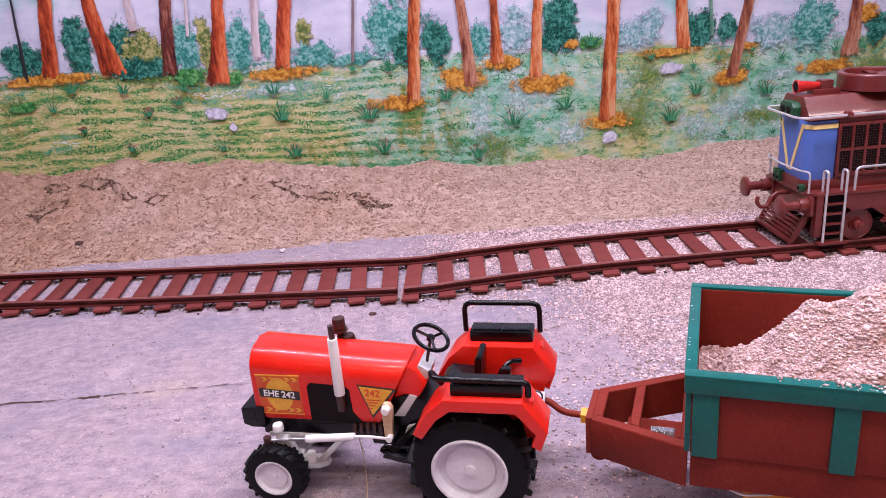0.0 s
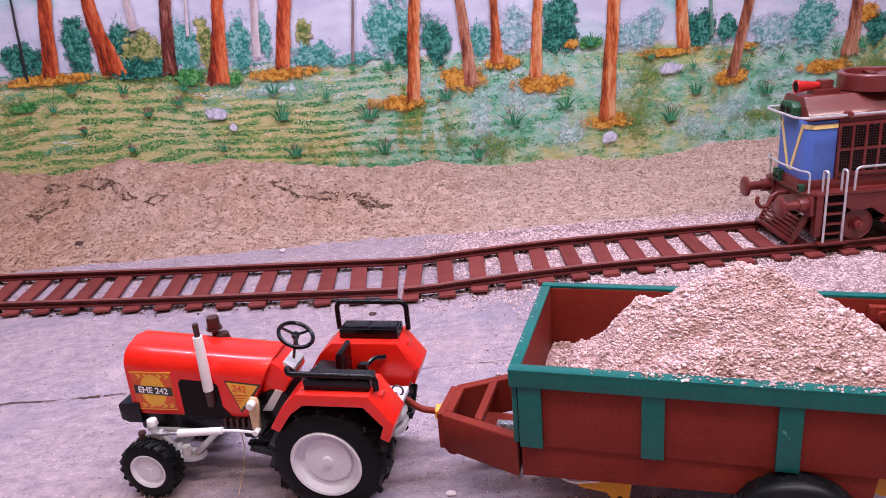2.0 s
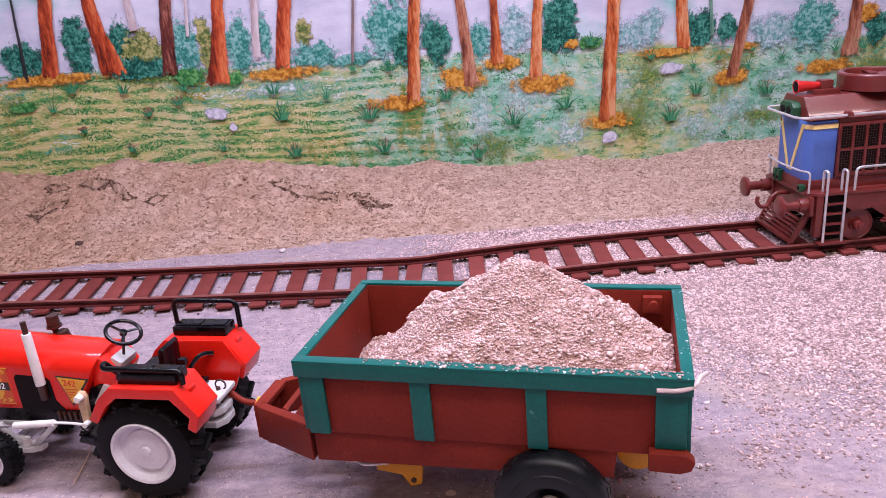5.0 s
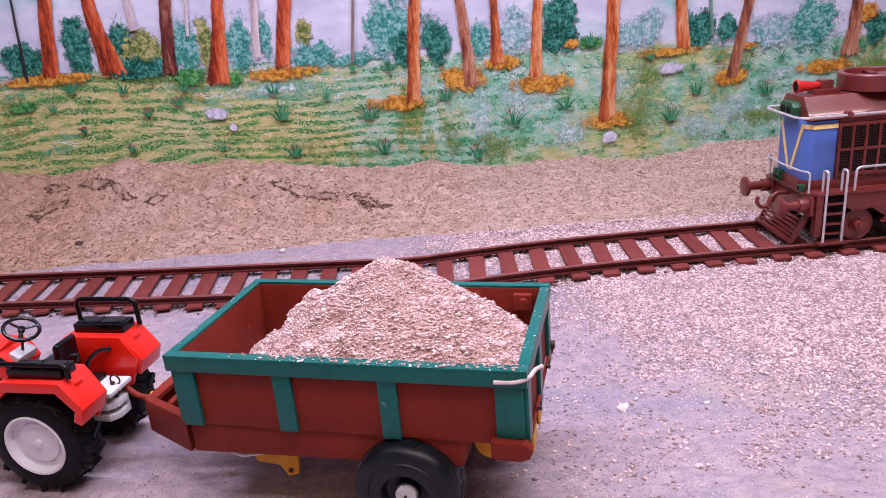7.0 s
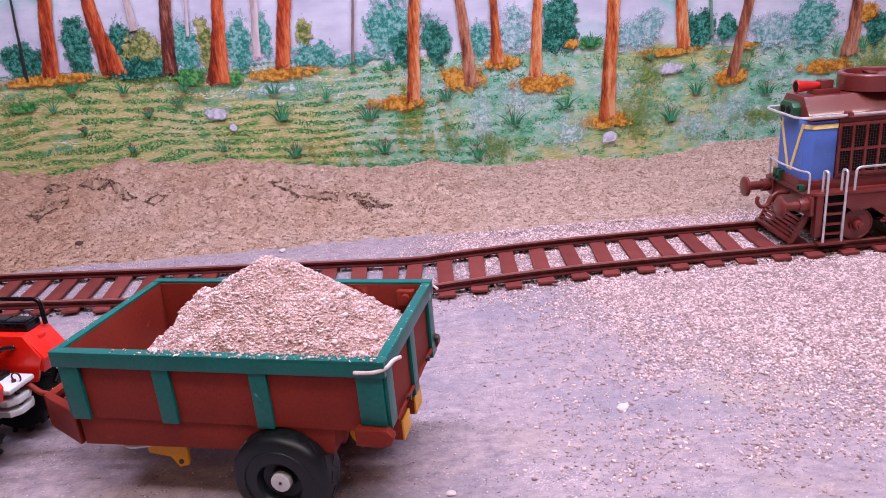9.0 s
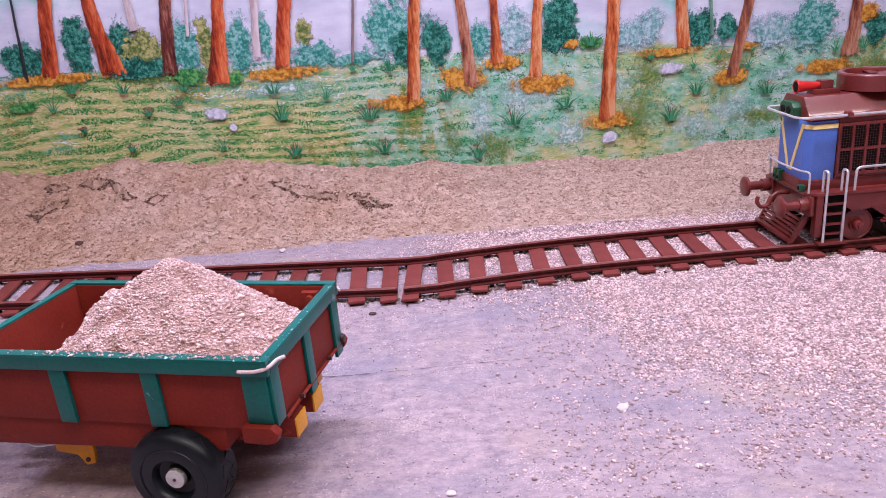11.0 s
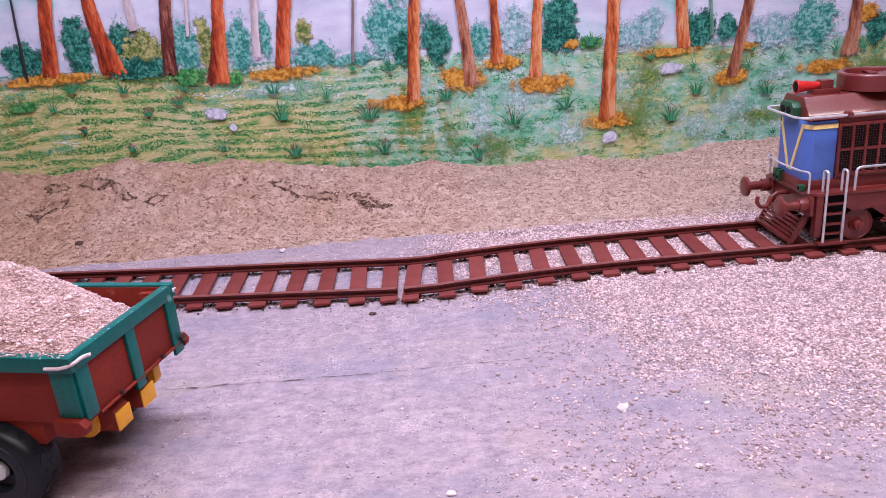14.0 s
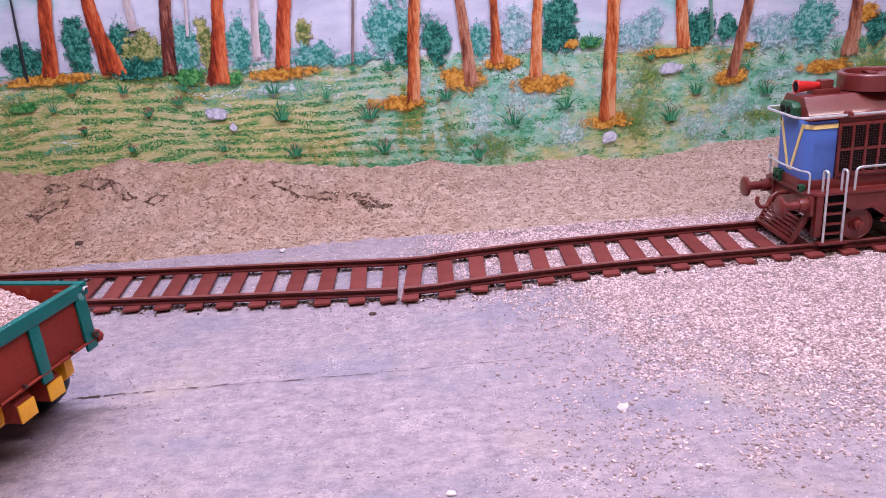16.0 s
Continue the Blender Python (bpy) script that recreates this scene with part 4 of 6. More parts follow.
    ln.new(ramp.outputs[0], bsdf.inputs["Base Color"])
    return m


P = {
    "r": wash("paint_rust_bark", (0.12, 0.013, 0.006), (0.43, 0.058, 0.018), (0.66, 0.18, 0.07), True),
    "d": wash("paint_dark_bark", (0.035, 0.008, 0.010), (0.12, 0.025, 0.018), (0.38, 0.14, 0.10), True),
    "o": wash("paint_orange_bark", (0.17, 0.026, 0.009), (0.50, 0.11, 0.030), (0.68, 0.32, 0.16), True),
    "b": wash("paint_brown_bark", (0.10, 0.024, 0.016), (0.34, 0.11, 0.060), (0.52, 0.28, 0.19), True),
    "p": wash("paint_pale_bark", (0.38, 0.28, 0.29), (0.52, 0.42, 0.44), (0.60, 0.52, 0.56), True),
    "t": wash("paint_taupe_bark", (0.15, 0.10, 0.10), (0.24, 0.16, 0.16), (0.32, 0.24, 0.24), True),
    "k": wash("paint_black_twig", (0.010, 0.012, 0.014), (0.02, 0.022, 0.025), (0.04, 0.04, 0.045), True),
    "g": wash("paint_green_stem", (0.06, 0.17, 0.12), (0.11, 0.24, 0.18), (0.18, 0.32, 0.25), True),
    "bd": wash("paint_bush_deep", (0.004, 0.050, 0.036), (0.014, 0.135, 0.100), (0.08, 0.29, 0.23)),
    "bt": wash("paint_bush_teal", (0.018, 0.165, 0.135), (0.07, 0.29, 0.25), (0.25, 0.46, 0.45), grainy=1.3),
    "bo": wash("paint_bush_olive", (0.07, 0.12, 0.03), (0.20, 0.22, 0.07), (0.42, 0.38, 0.16), grainy=1.3),
    "bp": wash("paint_bush_pale", (0.12, 0.30, 0.30), (0.26, 0.42, 0.44), (0.46, 0.55, 0.62), soft=0.55, grainy=1.3),
    "bg": wash("paint_bush_green", (0.015, 0.13, 0.03), (0.05, 0.23, 0.06), (0.15, 0.36, 0.12)),
    "earth": wash("paint_ochre", (0.30, 0.11, 0.014), (0.52, 0.22, 0.03), (0.66, 0.34, 0.07), soft=0.5, grainy=0.7),
    "rock": wash("paint_rock", (0.44, 0.42, 0.54), (0.56, 0.54, 0.66), (0.68, 0.66, 0.76), soft=0.5, grainy=0.5),
    "haze": wash("paint_haze", (0.28, 0.52, 0.47), (0.42, 0.60, 0.58), (0.60, 0.69, 0.72), soft=1.5, grainy=1.6, reach=0.70),
    "shade": wash("paint_meadow_shade", (0.06, 0.17, 0.03), (0.14, 0.24, 0.05), (0.26, 0.30, 0.10), soft=1.4, grainy=1.8, reach=0.70),
    "blade": paint("paint_blade", (0.012, 0.12, 0.055), (0.05, 0.25, 0.12), 60, 0.8),
    "reed": paint("paint_reed", (0.16, 0.045, 0.04), (0.34, 0.13, 0.11), 60, 0.8),
    "g1": paint("paint_grass_green", (0.010, 0.15, 0.045), (0.07, 0.33, 0.10), 30, 0.9),
    "g2": paint("paint_grass_teal", (0.03, 0.27, 0.15), (0.16, 0.44, 0.30), 30, 0.9),
    "g3": paint("paint_grass_beige", (0.58, 0.48, 0.24), (0.76, 0.66, 0.42), 30, 0.9),
    "g4": paint("paint_wash_white", (0.56, 0.63, 0.62), (0.72, 0.76, 0.78), 30, 0.9),
}


def patch(name, corners, mat, label, uvs=None, parent=None, faces=None):
    ob = raw(name, corners, faces or [(0, 1, 2, 3)], mat, parent or mural, label)
    lay = ob.data.uv_layers.new(name="UVMap")
    uvs = uvs or [(0, 0), (1, 0), (1, 1), (0, 1)]
    for lp in ob.data.loops:
        lay.data[lp.index].uv = uvs[lp.vertex_index]
    return ob


def dabs(name, items, mat, label, base, seed, parent=None):
    """Brush dabs as thin flat polygons just proud of the board; items are (x, z, half width, half height, turn)."""
    rng = np.random.default_rng(seed)
    v, f = [], []
    for x, z, a, b, turn in items:
        y = MURAL_Y - base - rng.uniform(0, 0.0006)
        n = 6
        i0 = len(v)
        c, s = math.cos(turn), math.sin(turn)
        for k in range(n):
            q = k * 2 * math.pi / n
            r = rng.uniform(0.55, 1.15)
            u, w = a * r * math.cos(q), b * r * math.sin(q)
            v.append((x + c * u - s * w, y, z + s * u + c * w))
        f.append(tuple(range(i0, i0 + n))[::-1])
    return tagged(raw(name, v, f, mat, parent or mural, label), kind="stuff")


LAYER = [0.0]


def layer(base):
    """Each coat lies a hair in front of the one before."""
    LAYER[0] += 0.00008
    return MURAL_Y - 0.0012 - LAYER[0]


def painted_trunk(x0, z0, x1, z1, w0, w1, tone):
    seed = int(abs(x0) * 1000)
    ex = (0.62 - z0) / (z1 - z0)
    v, uv, f = [], [], []
    n, y = 26, layer(0.0030)
    for i in range(n + 1):
        t = i / n * ex
        x = x0 + (x1 - x0) * t + 0.10 * w0 * noise.noise((t * 3, seed * 0.1, 0))
        z = z0 - 0.006 + (z1 - z0) * t
        w = (w1 + (w0 - w1) * max(0.0, 1 - t) ** 1.8) * 0.49 + 0.0006
        v += [(x - w, y, z), (x + w, y, z)]
        uv += [(0, t), (1, t)]
    for i in range(0, len(v) - 2, 2):
        f.append((i, i + 1, i + 3, i + 2))
    patch("painted_trunk", v, P[tone], {"r": "rust-red painted trunk", "o": "orange-brown painted trunk", "d": "dark maroon painted trunk", "b": "brown painted trunk"}.get(tone, "thin pale painted trunk"), uv, faces=f)


def blot(name, x, z, rx, rz, mat, label, base, grow=1.2):
    y = layer(base)
    patch(name, [(x - rx * grow, y, z - rz * grow), (x + rx * grow, y, z - rz * grow), (x + rx * grow, y, z + rz * grow), (x - rx * grow, y, z + rz * grow)], mat, label)


def painted_bush(x, z, rx, rz, tone):
    blot("painted_bush", x, z, rx, rz, P["b" + tone], {"d": "deep green sponged bush", "t": "teal sponged bush", "o": "olive sponged bush", "p": "pale blue-green sponged bush", "g": "leaf-green sponged bush"}[tone], 0.0008)


def painted_earth(x, z, rx, rz):
    blot("painted_earth", x, z, rx, rz, P["earth"], "ochre painted earth", 0.0018, 1.2)


def painted_tuft(x, z, s, tone):
    rng = np.random.default_rng(int(abs(x * 1000) + z * 100))
    v, f = [], []
    n = {"g": 6, "d": 14, "r": 13}[tone]
    for i in range(n):
        a = rng.uniform(-1.0, 1.0) if tone != "g" else -1.1 + 2.2 * i / (n - 1)
        ln = 1.35 * s * rng.uniform(0.6, 1.0)
        w = 0.0013 if tone == "g" else 0.0018
        bx = x + a * s * (0.08 if tone == "g" else 0.30)
        lean = a * (1.1 if tone == "g" else 0.85)
        y = MURAL_Y - 0.0085 - rng.uniform(0, 0.0006)
        i0 = len(v)
        for k in range(6):
            t = k / 5
            ww = w * (1 - t) ** 0.7 + 0.0001
            px, pz = bx + ln * lean * t ** 1.6, z + ln * t * (1 - 0.45 * abs(lean) * t)
            v += [(px - ww, y, pz), (px + ww, y, pz)]
        for k in range(5):
            q = i0 + 2 * k
            f.append((q, q + 1, q + 3, q + 2))
    ob = raw("painted_tuft", v, f, P["blade"], mural, "dark green painted grass tuft")
    if tone == "r":
        it = [(x + rng.normal(0, s * 0.4), z + s * rng.uniform(0.55, 1.0), rng.uniform(0.0007, 0.0015), rng.uniform(0.0014, 0.0032), rng.normal(0, 0.3)) for _ in range(22)]
        dabs("reed_heads", it, P["reed"], "red-brown reed heads", 0.0095, 5, ob)


def painted_meadow():
    """Short brush strokes of the meadow, in rolling rows."""
    rng = np.random.default_rng(77)
    rows = {"g1": [], "g2": [], "g3": [], "g4": []}
    for _ in range(105000):
        x = rng.uniform(-1.15, 1.1)
        hi = 0.302 - 0.032 * x
        z = rng.uniform(0.03, hi)
        right = float(smooth(-0.15, 0.25, x))
        wave = z / 0.0215 + 0.9 * x + 1.6 * noise.noise((x * 2.6, z * 5, 1)) + 1.1 * noise.noise((x * 6, z * 12, 4))
        row = 0.8 * (1 - 0.65 * right) * math.sin(2 * math.pi * wave) + 1.3 * noise.noise((x * 13, z * 34, 6)) + 0.7 * noise.noise((x * 45, z * 90, 7))
        tone = noise.noise((x * 2.6, z * 5, 8)) + 0.4 * noise.noise((x * 12, z * 14, 12))
        if rng.random() < 0.55 * right:
            continue
        if row > 0.15:
            key = "g2" if tone > 0.18 - 0.25 * right else "g1"
        elif row < -0.25:
            key = "g4" if tone > 0.22 - 0.35 * right else "g3"
        else:
            continue
        if rng.random() < (0.30 if row <= 0.0 else 1.0):
            tall = row > 0 and rng.random() < 0.60
            rows[key].append((x, z, rng.uniform(0.0004, 0.0009) if tall else rng.uniform(0.0016, 0.0050), rng.uniform(0.0016, 0.0040) if tall else rng.uniform(0.0005, 0.0011), rng.normal(0, 0.30)))
    for i, (k, it) in enumerate(rows.items()):
        ob = dabs("painted_grass", it, P[k], {"g1": "green painted grass strokes", "g2": "teal painted grass strokes", "g3": "beige painted grass strokes", "g4": "whitish painted grass strokes"}[k], 0.0002 + 0.0001 * i, 800 + i)
        tagged(ob, kind="stuff")


def painted_wall():
    painted_meadow()
    for x, z, a, b in ((0.11, 0.16, 0.035, 0.09), (0.20, 0.20, 0.09, 0.05), (-0.33, 0.255, 0.12, 0.02), (0.30, 0.11, 0.06, 0.05), (0.58, 0.10, 0.07, 0.05), (0.66, 0.13, 0.06, 0.04), (-0.02, 0.235, 0.03, 0.05), (0.40, 0.20, 0.05, 0.03), (0.75, 0.20, 0.06, 0.02)):
        blot("painted_haze", x, z, a, b, P["haze"], "pale blue-white haze over the meadow", 0.0012)
    for x, z, a, b in ((0.13, 0.09, 0.05, 0.05), (0.44, 0.13, 0.06, 0.07), (0.04, 0.12, 0.03, 0.06), (0.47, 0.22, 0.05, 0.05), (0.95, 0.19, 0.07, 0.04), (-0.58, 0.30, 0.08, 0.02), (0.72, 0.11, 0.08, 0.03), (-0.88, 0.27, 0.05, 0.02)):
        blot("painted_shade", x, z, a, b, P["shade"], "dark olive wash on the meadow", 0.0014)
    painted_bush(-0.832, 0.355, 0.049, 0.044, "d")
    painted_bush(-0.718, 0.374, 0.034, 0.071, "d")
    painted_bush(-0.629, 0.366, 0.039, 0.058, "d")
    painted_bush(-0.585, 0.351, 0.045, 0.052, "o")
    painted_bush(-0.497, 0.349, 0.032, 0.071, "t")
    painted_bush(-0.453, 0.363, 0.018, 0.058, "o")
    painted_bush(-0.384, 0.351, 0.029, 0.065, "t")
    painted_bush(-0.33, 0.358, 0.016, 0.052, "t")
    painted_bush(-0.247, 0.362, 0.018, 0.036, "o")
    painted_bush(-0.235, 0.316, 0.058, 0.029, "t")
    painted_bush(-0.16, 0.303, 0.052, 0.016, "t")
    painted_bush(-0.071, 0.353, 0.058, 0.071, "t")
    painted_bush(-0.045, 0.311, 0.039, 0.039, "d")
    painted_bush(0.022, 0.328, 0.032, 0.052, "d")
    painted_bush(0.116, 0.32, 0.023, 0.039, "t")
    painted_bush(0.188, 0.326, 0.036, 0.058, "p")
    painted_bush(0.284, 0.341, 0.039, 0.071, "d")
    painted_bush(0.264, 0.302, 0.032, 0.026, "d")
    painted_bush(0.438, 0.305, 0.045, 0.039, "p")
    painted_bush(0.479, 0.318, 0.029, 0.039, "p")
    painted_bush(0.581, 0.304, 0.039, 0.045, "d")
    painted_bush(0.635, 0.3, 0.023, 0.032, "d")
    painted_bush(0.738, 0.285, 0.065, 0.045, "p")
    painted_bush(0.821, 0.296, 0.058, 0.058, "t")
    painted_bush(0.955, 0.273, 0.026, 0.039, "d")
    painted_bush(0.348, 0.295, 0.026, 0.016, "g")
    painted_bush(-0.60, 0.322, 0.070, 0.022, "d")
    painted_bush(-0.50, 0.296, 0.040, 0.022, "g")
    painted_bush(-0.405, 0.285, 0.022, 0.018, "g")
    painted_bush(-0.86, 0.262, 0.030, 0.014, "g")
    painted_bush(-0.80, 0.322, 0.050, 0.014, "d")
    painted_earth(-0.299, 0.288, 0.091, 0.016)
    painted_earth(-0.062, 0.204, 0.084, 0.018)
    painted_earth(0.075, 0.242, 0.058, 0.032)
    painted_earth(0.161, 0.27, 0.045, 0.016)
    painted_earth(0.244, 0.222, 0.071, 0.023)
    painted_earth(0.383, 0.128, 0.058, 0.021)
    painted_earth(0.51, 0.262, 0.078, 0.010)
    painted_earth(0.646, 0.199, 0.052, 0.018)
    painted_earth(0.679, 0.261, 0.032, 0.010)
    painted_earth(0.853, 0.205, 0.065, 0.018)
    painted_earth(0.927, 0.31, 0.032, 0.021)
    painted_earth(-0.789, 0.316, 0.130, 0.013)
    painted_earth(0.306, 0.295, 0.018, 0.009)
    painted_trunk(-0.786, 0.322, -0.761, 0.478, 0.039, 0.031, "r")
    painted_trunk(-0.655, 0.319, -0.674, 0.471, 0.060, 0.031, "r")
    painted_trunk(-0.538, 0.309, -0.519, 0.458, 0.034, 0.026, "d")
    painted_trunk(-0.442, 0.28, -0.413, 0.45, 0.055, 0.026, "r")
    painted_trunk(-0.303, 0.301, -0.278, 0.439, 0.034, 0.031, "r")
    painted_trunk(-0.036, 0.206, -0.015, 0.417, 0.031, 0.026, "o")
    painted_trunk(0.093, 0.229, 0.078, 0.409, 0.034, 0.021, "b")
    painted_trunk(0.149, 0.271, 0.147, 0.403, 0.034, 0.016, "o")
    painted_trunk(0.228, 0.233, 0.239, 0.396, 0.029, 0.021, "o")
    painted_trunk(0.38, 0.129, 0.397, 0.383, 0.039, 0.029, "o")
    painted_trunk(0.543, 0.271, 0.536, 0.371, 0.031, 0.026, "o")
    painted_trunk(0.649, 0.203, 0.679, 0.359, 0.026, 0.023, "b")
    painted_trunk(0.9, 0.225, 0.907, 0.341, 0.044, 0.026, "b")
    painted_trunk(-0.594, 0.403, -0.595, 0.465, 0.018, 0.016, "p")
    painted_trunk(-0.352, 0.325, -0.341, 0.444, 0.016, 0.016, "p")
    painted_trunk(-0.155, 0.303, -0.139, 0.427, 0.006, 0.005, "t")
    painted_trunk(-0.836, 0.32, -0.826, 0.484, 0.009, 0.004, "k")
    painted_trunk(-0.487, 0.383, -0.478, 0.455, 0.006, 0.006, "p")
    painted_trunk(0.603, 0.291, 0.598, 0.366, 0.008, 0.006, "g")
    painted_tuft(-0.797, 0.248, 0.045, "g")
    painted_tuft(-0.75, 0.284, 0.023, "d")
    painted_tuft(-0.642, 0.274, 0.021, "d")
    painted_tuft(-0.516, 0.269, 0.036, "g")
    painted_tuft(-0.531, 0.241, 0.018, "r")
    painted_tuft(-0.601, 0.223, 0.018, "r")
    painted_tuft(-0.743, 0.199, 0.013, "r")
    painted_tuft(-0.651, 0.15, 0.018, "r")
    painted_tuft(-0.455, 0.136, 0.039, "g")
    painted_tuft(-0.329, 0.247, 0.026, "d")
    painted_tuft(-0.321, 0.19, 0.036, "d")
    painted_tuft(-0.22, 0.226, 0.036, "g")
    painted_tuft(-0.302, 0.11, 0.029, "r")
    painted_tuft(-0.157, 0.28, 0.031, "g")
    painted_tuft(-0.079, 0.273, 0.021, "d")
    painted_tuft(-0.133, 0.176, 0.036, "r")
    painted_tuft(-0.107, 0.102, 0.029, "r")
    painted_tuft(0.035, 0.204, 0.026, "r")
    painted_tuft(0.094, 0.071, 0.029, "r")
    painted_tuft(0.176, 0.137, 0.039, "r")
    painted_tuft(0.291, 0.163, 0.029, "d")
    painted_tuft(0.474, 0.25, 0.029, "g")
    painted_tuft(0.519, 0.116, 0.036, "r")
    painted_tuft(0.566, 0.224, 0.023, "g")
    painted_tuft(0.573, 0.169, 0.026, "d")
    painted_tuft(0.62, 0.237, 0.023, "g")
    painted_tuft(0.637, 0.077, 0.018, "g")
    painted_tuft(0.746, 0.068, 0.018, "g")
    painted_tuft(0.754, 0.226, 0.029, "g")
    painted_tuft(0.728, 0.156, 0.029, "r")
    painted_tuft(0.682, 0.214, 0.031, "g")
    painted_tuft(0.868, 0.234, 0.031, "g")
    painted_tuft(0.929, 0.234, 0.031, "g")
    painted_tuft(0.348, 0.289, 0.026, "d")
    painted_tuft(0.692, 0.249, 0.010, "g")
    for x, z, a, b in ((-0.456, 0.216, 0.028, 0.015), (0.386, 0.091, 0.020, 0.015), (0.523, 0.228, 0.038, 0.012), (-0.426, 0.183, 0.010, 0.012)):
        blot("painted_rock", x, z, a, b, P["rock"], "lilac-white painted rock", 0.0022)


painted_wall()


# ---------------------------------------------------------------- trailer
def ribbed_wheel(name, r, width, rim_r, lugs, parent, at, face, tall=0.0022, label="", rim="rim", hub="grey", step=0.55, truck=False):
    """A tyre turned about y with tread lugs, a dished rim and a hub; face -1 looks towards -y."""
    h = width / 2
    b = r - tall
    w = part(name, lathe([(rim_r, -h * 0.86), (rim_r * 1.06, -h), (b * 0.88, -h), (b * 0.965, -h * 0.84), (b, -h * 0.55), (b, h * 0.55), (b * 0.965, h * 0.84), (b * 0.88, h), (rim_r * 1.06, h), (rim_r, h * 0.86), (rim_r * 0.97, 0)][:-1], 48), M["tyre" if truck else "rubber"], parent, label, at=at)
    tread = bmesh.new()
    for i in range(lugs):
        for s in (-1, 1):
            a = (i + (0.25 if s > 0 else -0.25)) * 2 * math.pi / lugs
            wd = r * (0.115 if truck else 0.045)
            lug = box(-wd, wd, -h * (0.22 if truck else 0.52), h * (0.22 if truck else 0.52), -tall * 1.5, tall, tall * 0.25, seg=1)
            bmesh.ops.transform(lug, matrix=Matrix.Rotation(a, 4, "Y") @ Matrix.Translation((0, s * h * (0.28 if truck else 0.47), b)) @ Matrix.Rotation(s * step, 4, "Z"), verts=lug.verts)
            join(tread, lug)
            if truck:
                continue
            side = box(-wd, wd, -0.0008, 0.0008, -r * 0.10, 0.0, 0.0003, seg=1)
            bmesh.ops.transform(side, matrix=Matrix.Rotation(a + s * 0.10 * (step / 0.55), 4, "Y") @ Matrix.Translation((0, s * h * 0.95, b * 0.985)) @ Matrix.Rotation(-s * 0.35, 4, "X"), verts=side.verts)
            join(tread, side)
    part("tread", tread, M["tyre" if truck else "rubber"], w, smooth=False)
    f = face
    if truck:
        prof = [(rim_r * 1.0, f * h * 0.86), (rim_r * 0.92, f * h * 0.55), (rim_r * 0.55, f * h * 0.42), (rim_r * 0.5, f * h * 0.62), (0.0, f * h * 0.62)]
    else:
        prof = [(rim_r * 1.03, f * h * 0.98), (rim_r * 0.985, f * h * 1.05), (rim_r * 0.93, f * h * 1.0), (rim_r * 0.88, f * h * 0.55), (rim_r * 0.70, f * h * 0.45), (rim_r * 0.66, f * h * 0.62), (rim_r * 0.16, f * h * 0.66), (rim_r * 0.14, f * h * 0.80), (0.0, f * h * 0.84)]
    part("rim", lathe(prof, 48), M[rim], w, "" if truck else "pale lilac-white rim")
    if truck:
        part("hub_cap", rod((0, f * h * 0.55, 0), (0, f * h * 0.90, 0), rim_r * 0.47, rim_r * 0.45, 24, bevel=0.0006), M[hub], w, "grey hub cap")
        part("hub_bolt", rod((0, f * h * 0.88, 0), (0, f * h * 0.95, 0), rim_r * 0.07, seg=8), M["brown"], w)
        ring = tube([(r * 0.70 * math.cos(q), f * h * 1.0, r * 0.70 * math.sin(q)) for q in np.linspace(0, 2 * math.pi, 40, endpoint=False)], 0.0009, 6, closed=True)
        part("sidewall_ring", ring, M["tyre"], w)
    part("inner_disc", rod((0, -f * h * 0.7, 0), (0, -f * h * 0.5, 0), rim_r * 1.02, seg=32), M[rim], w)
    return w


TL, TW, TZ = 0.300, 0.163, 0.160


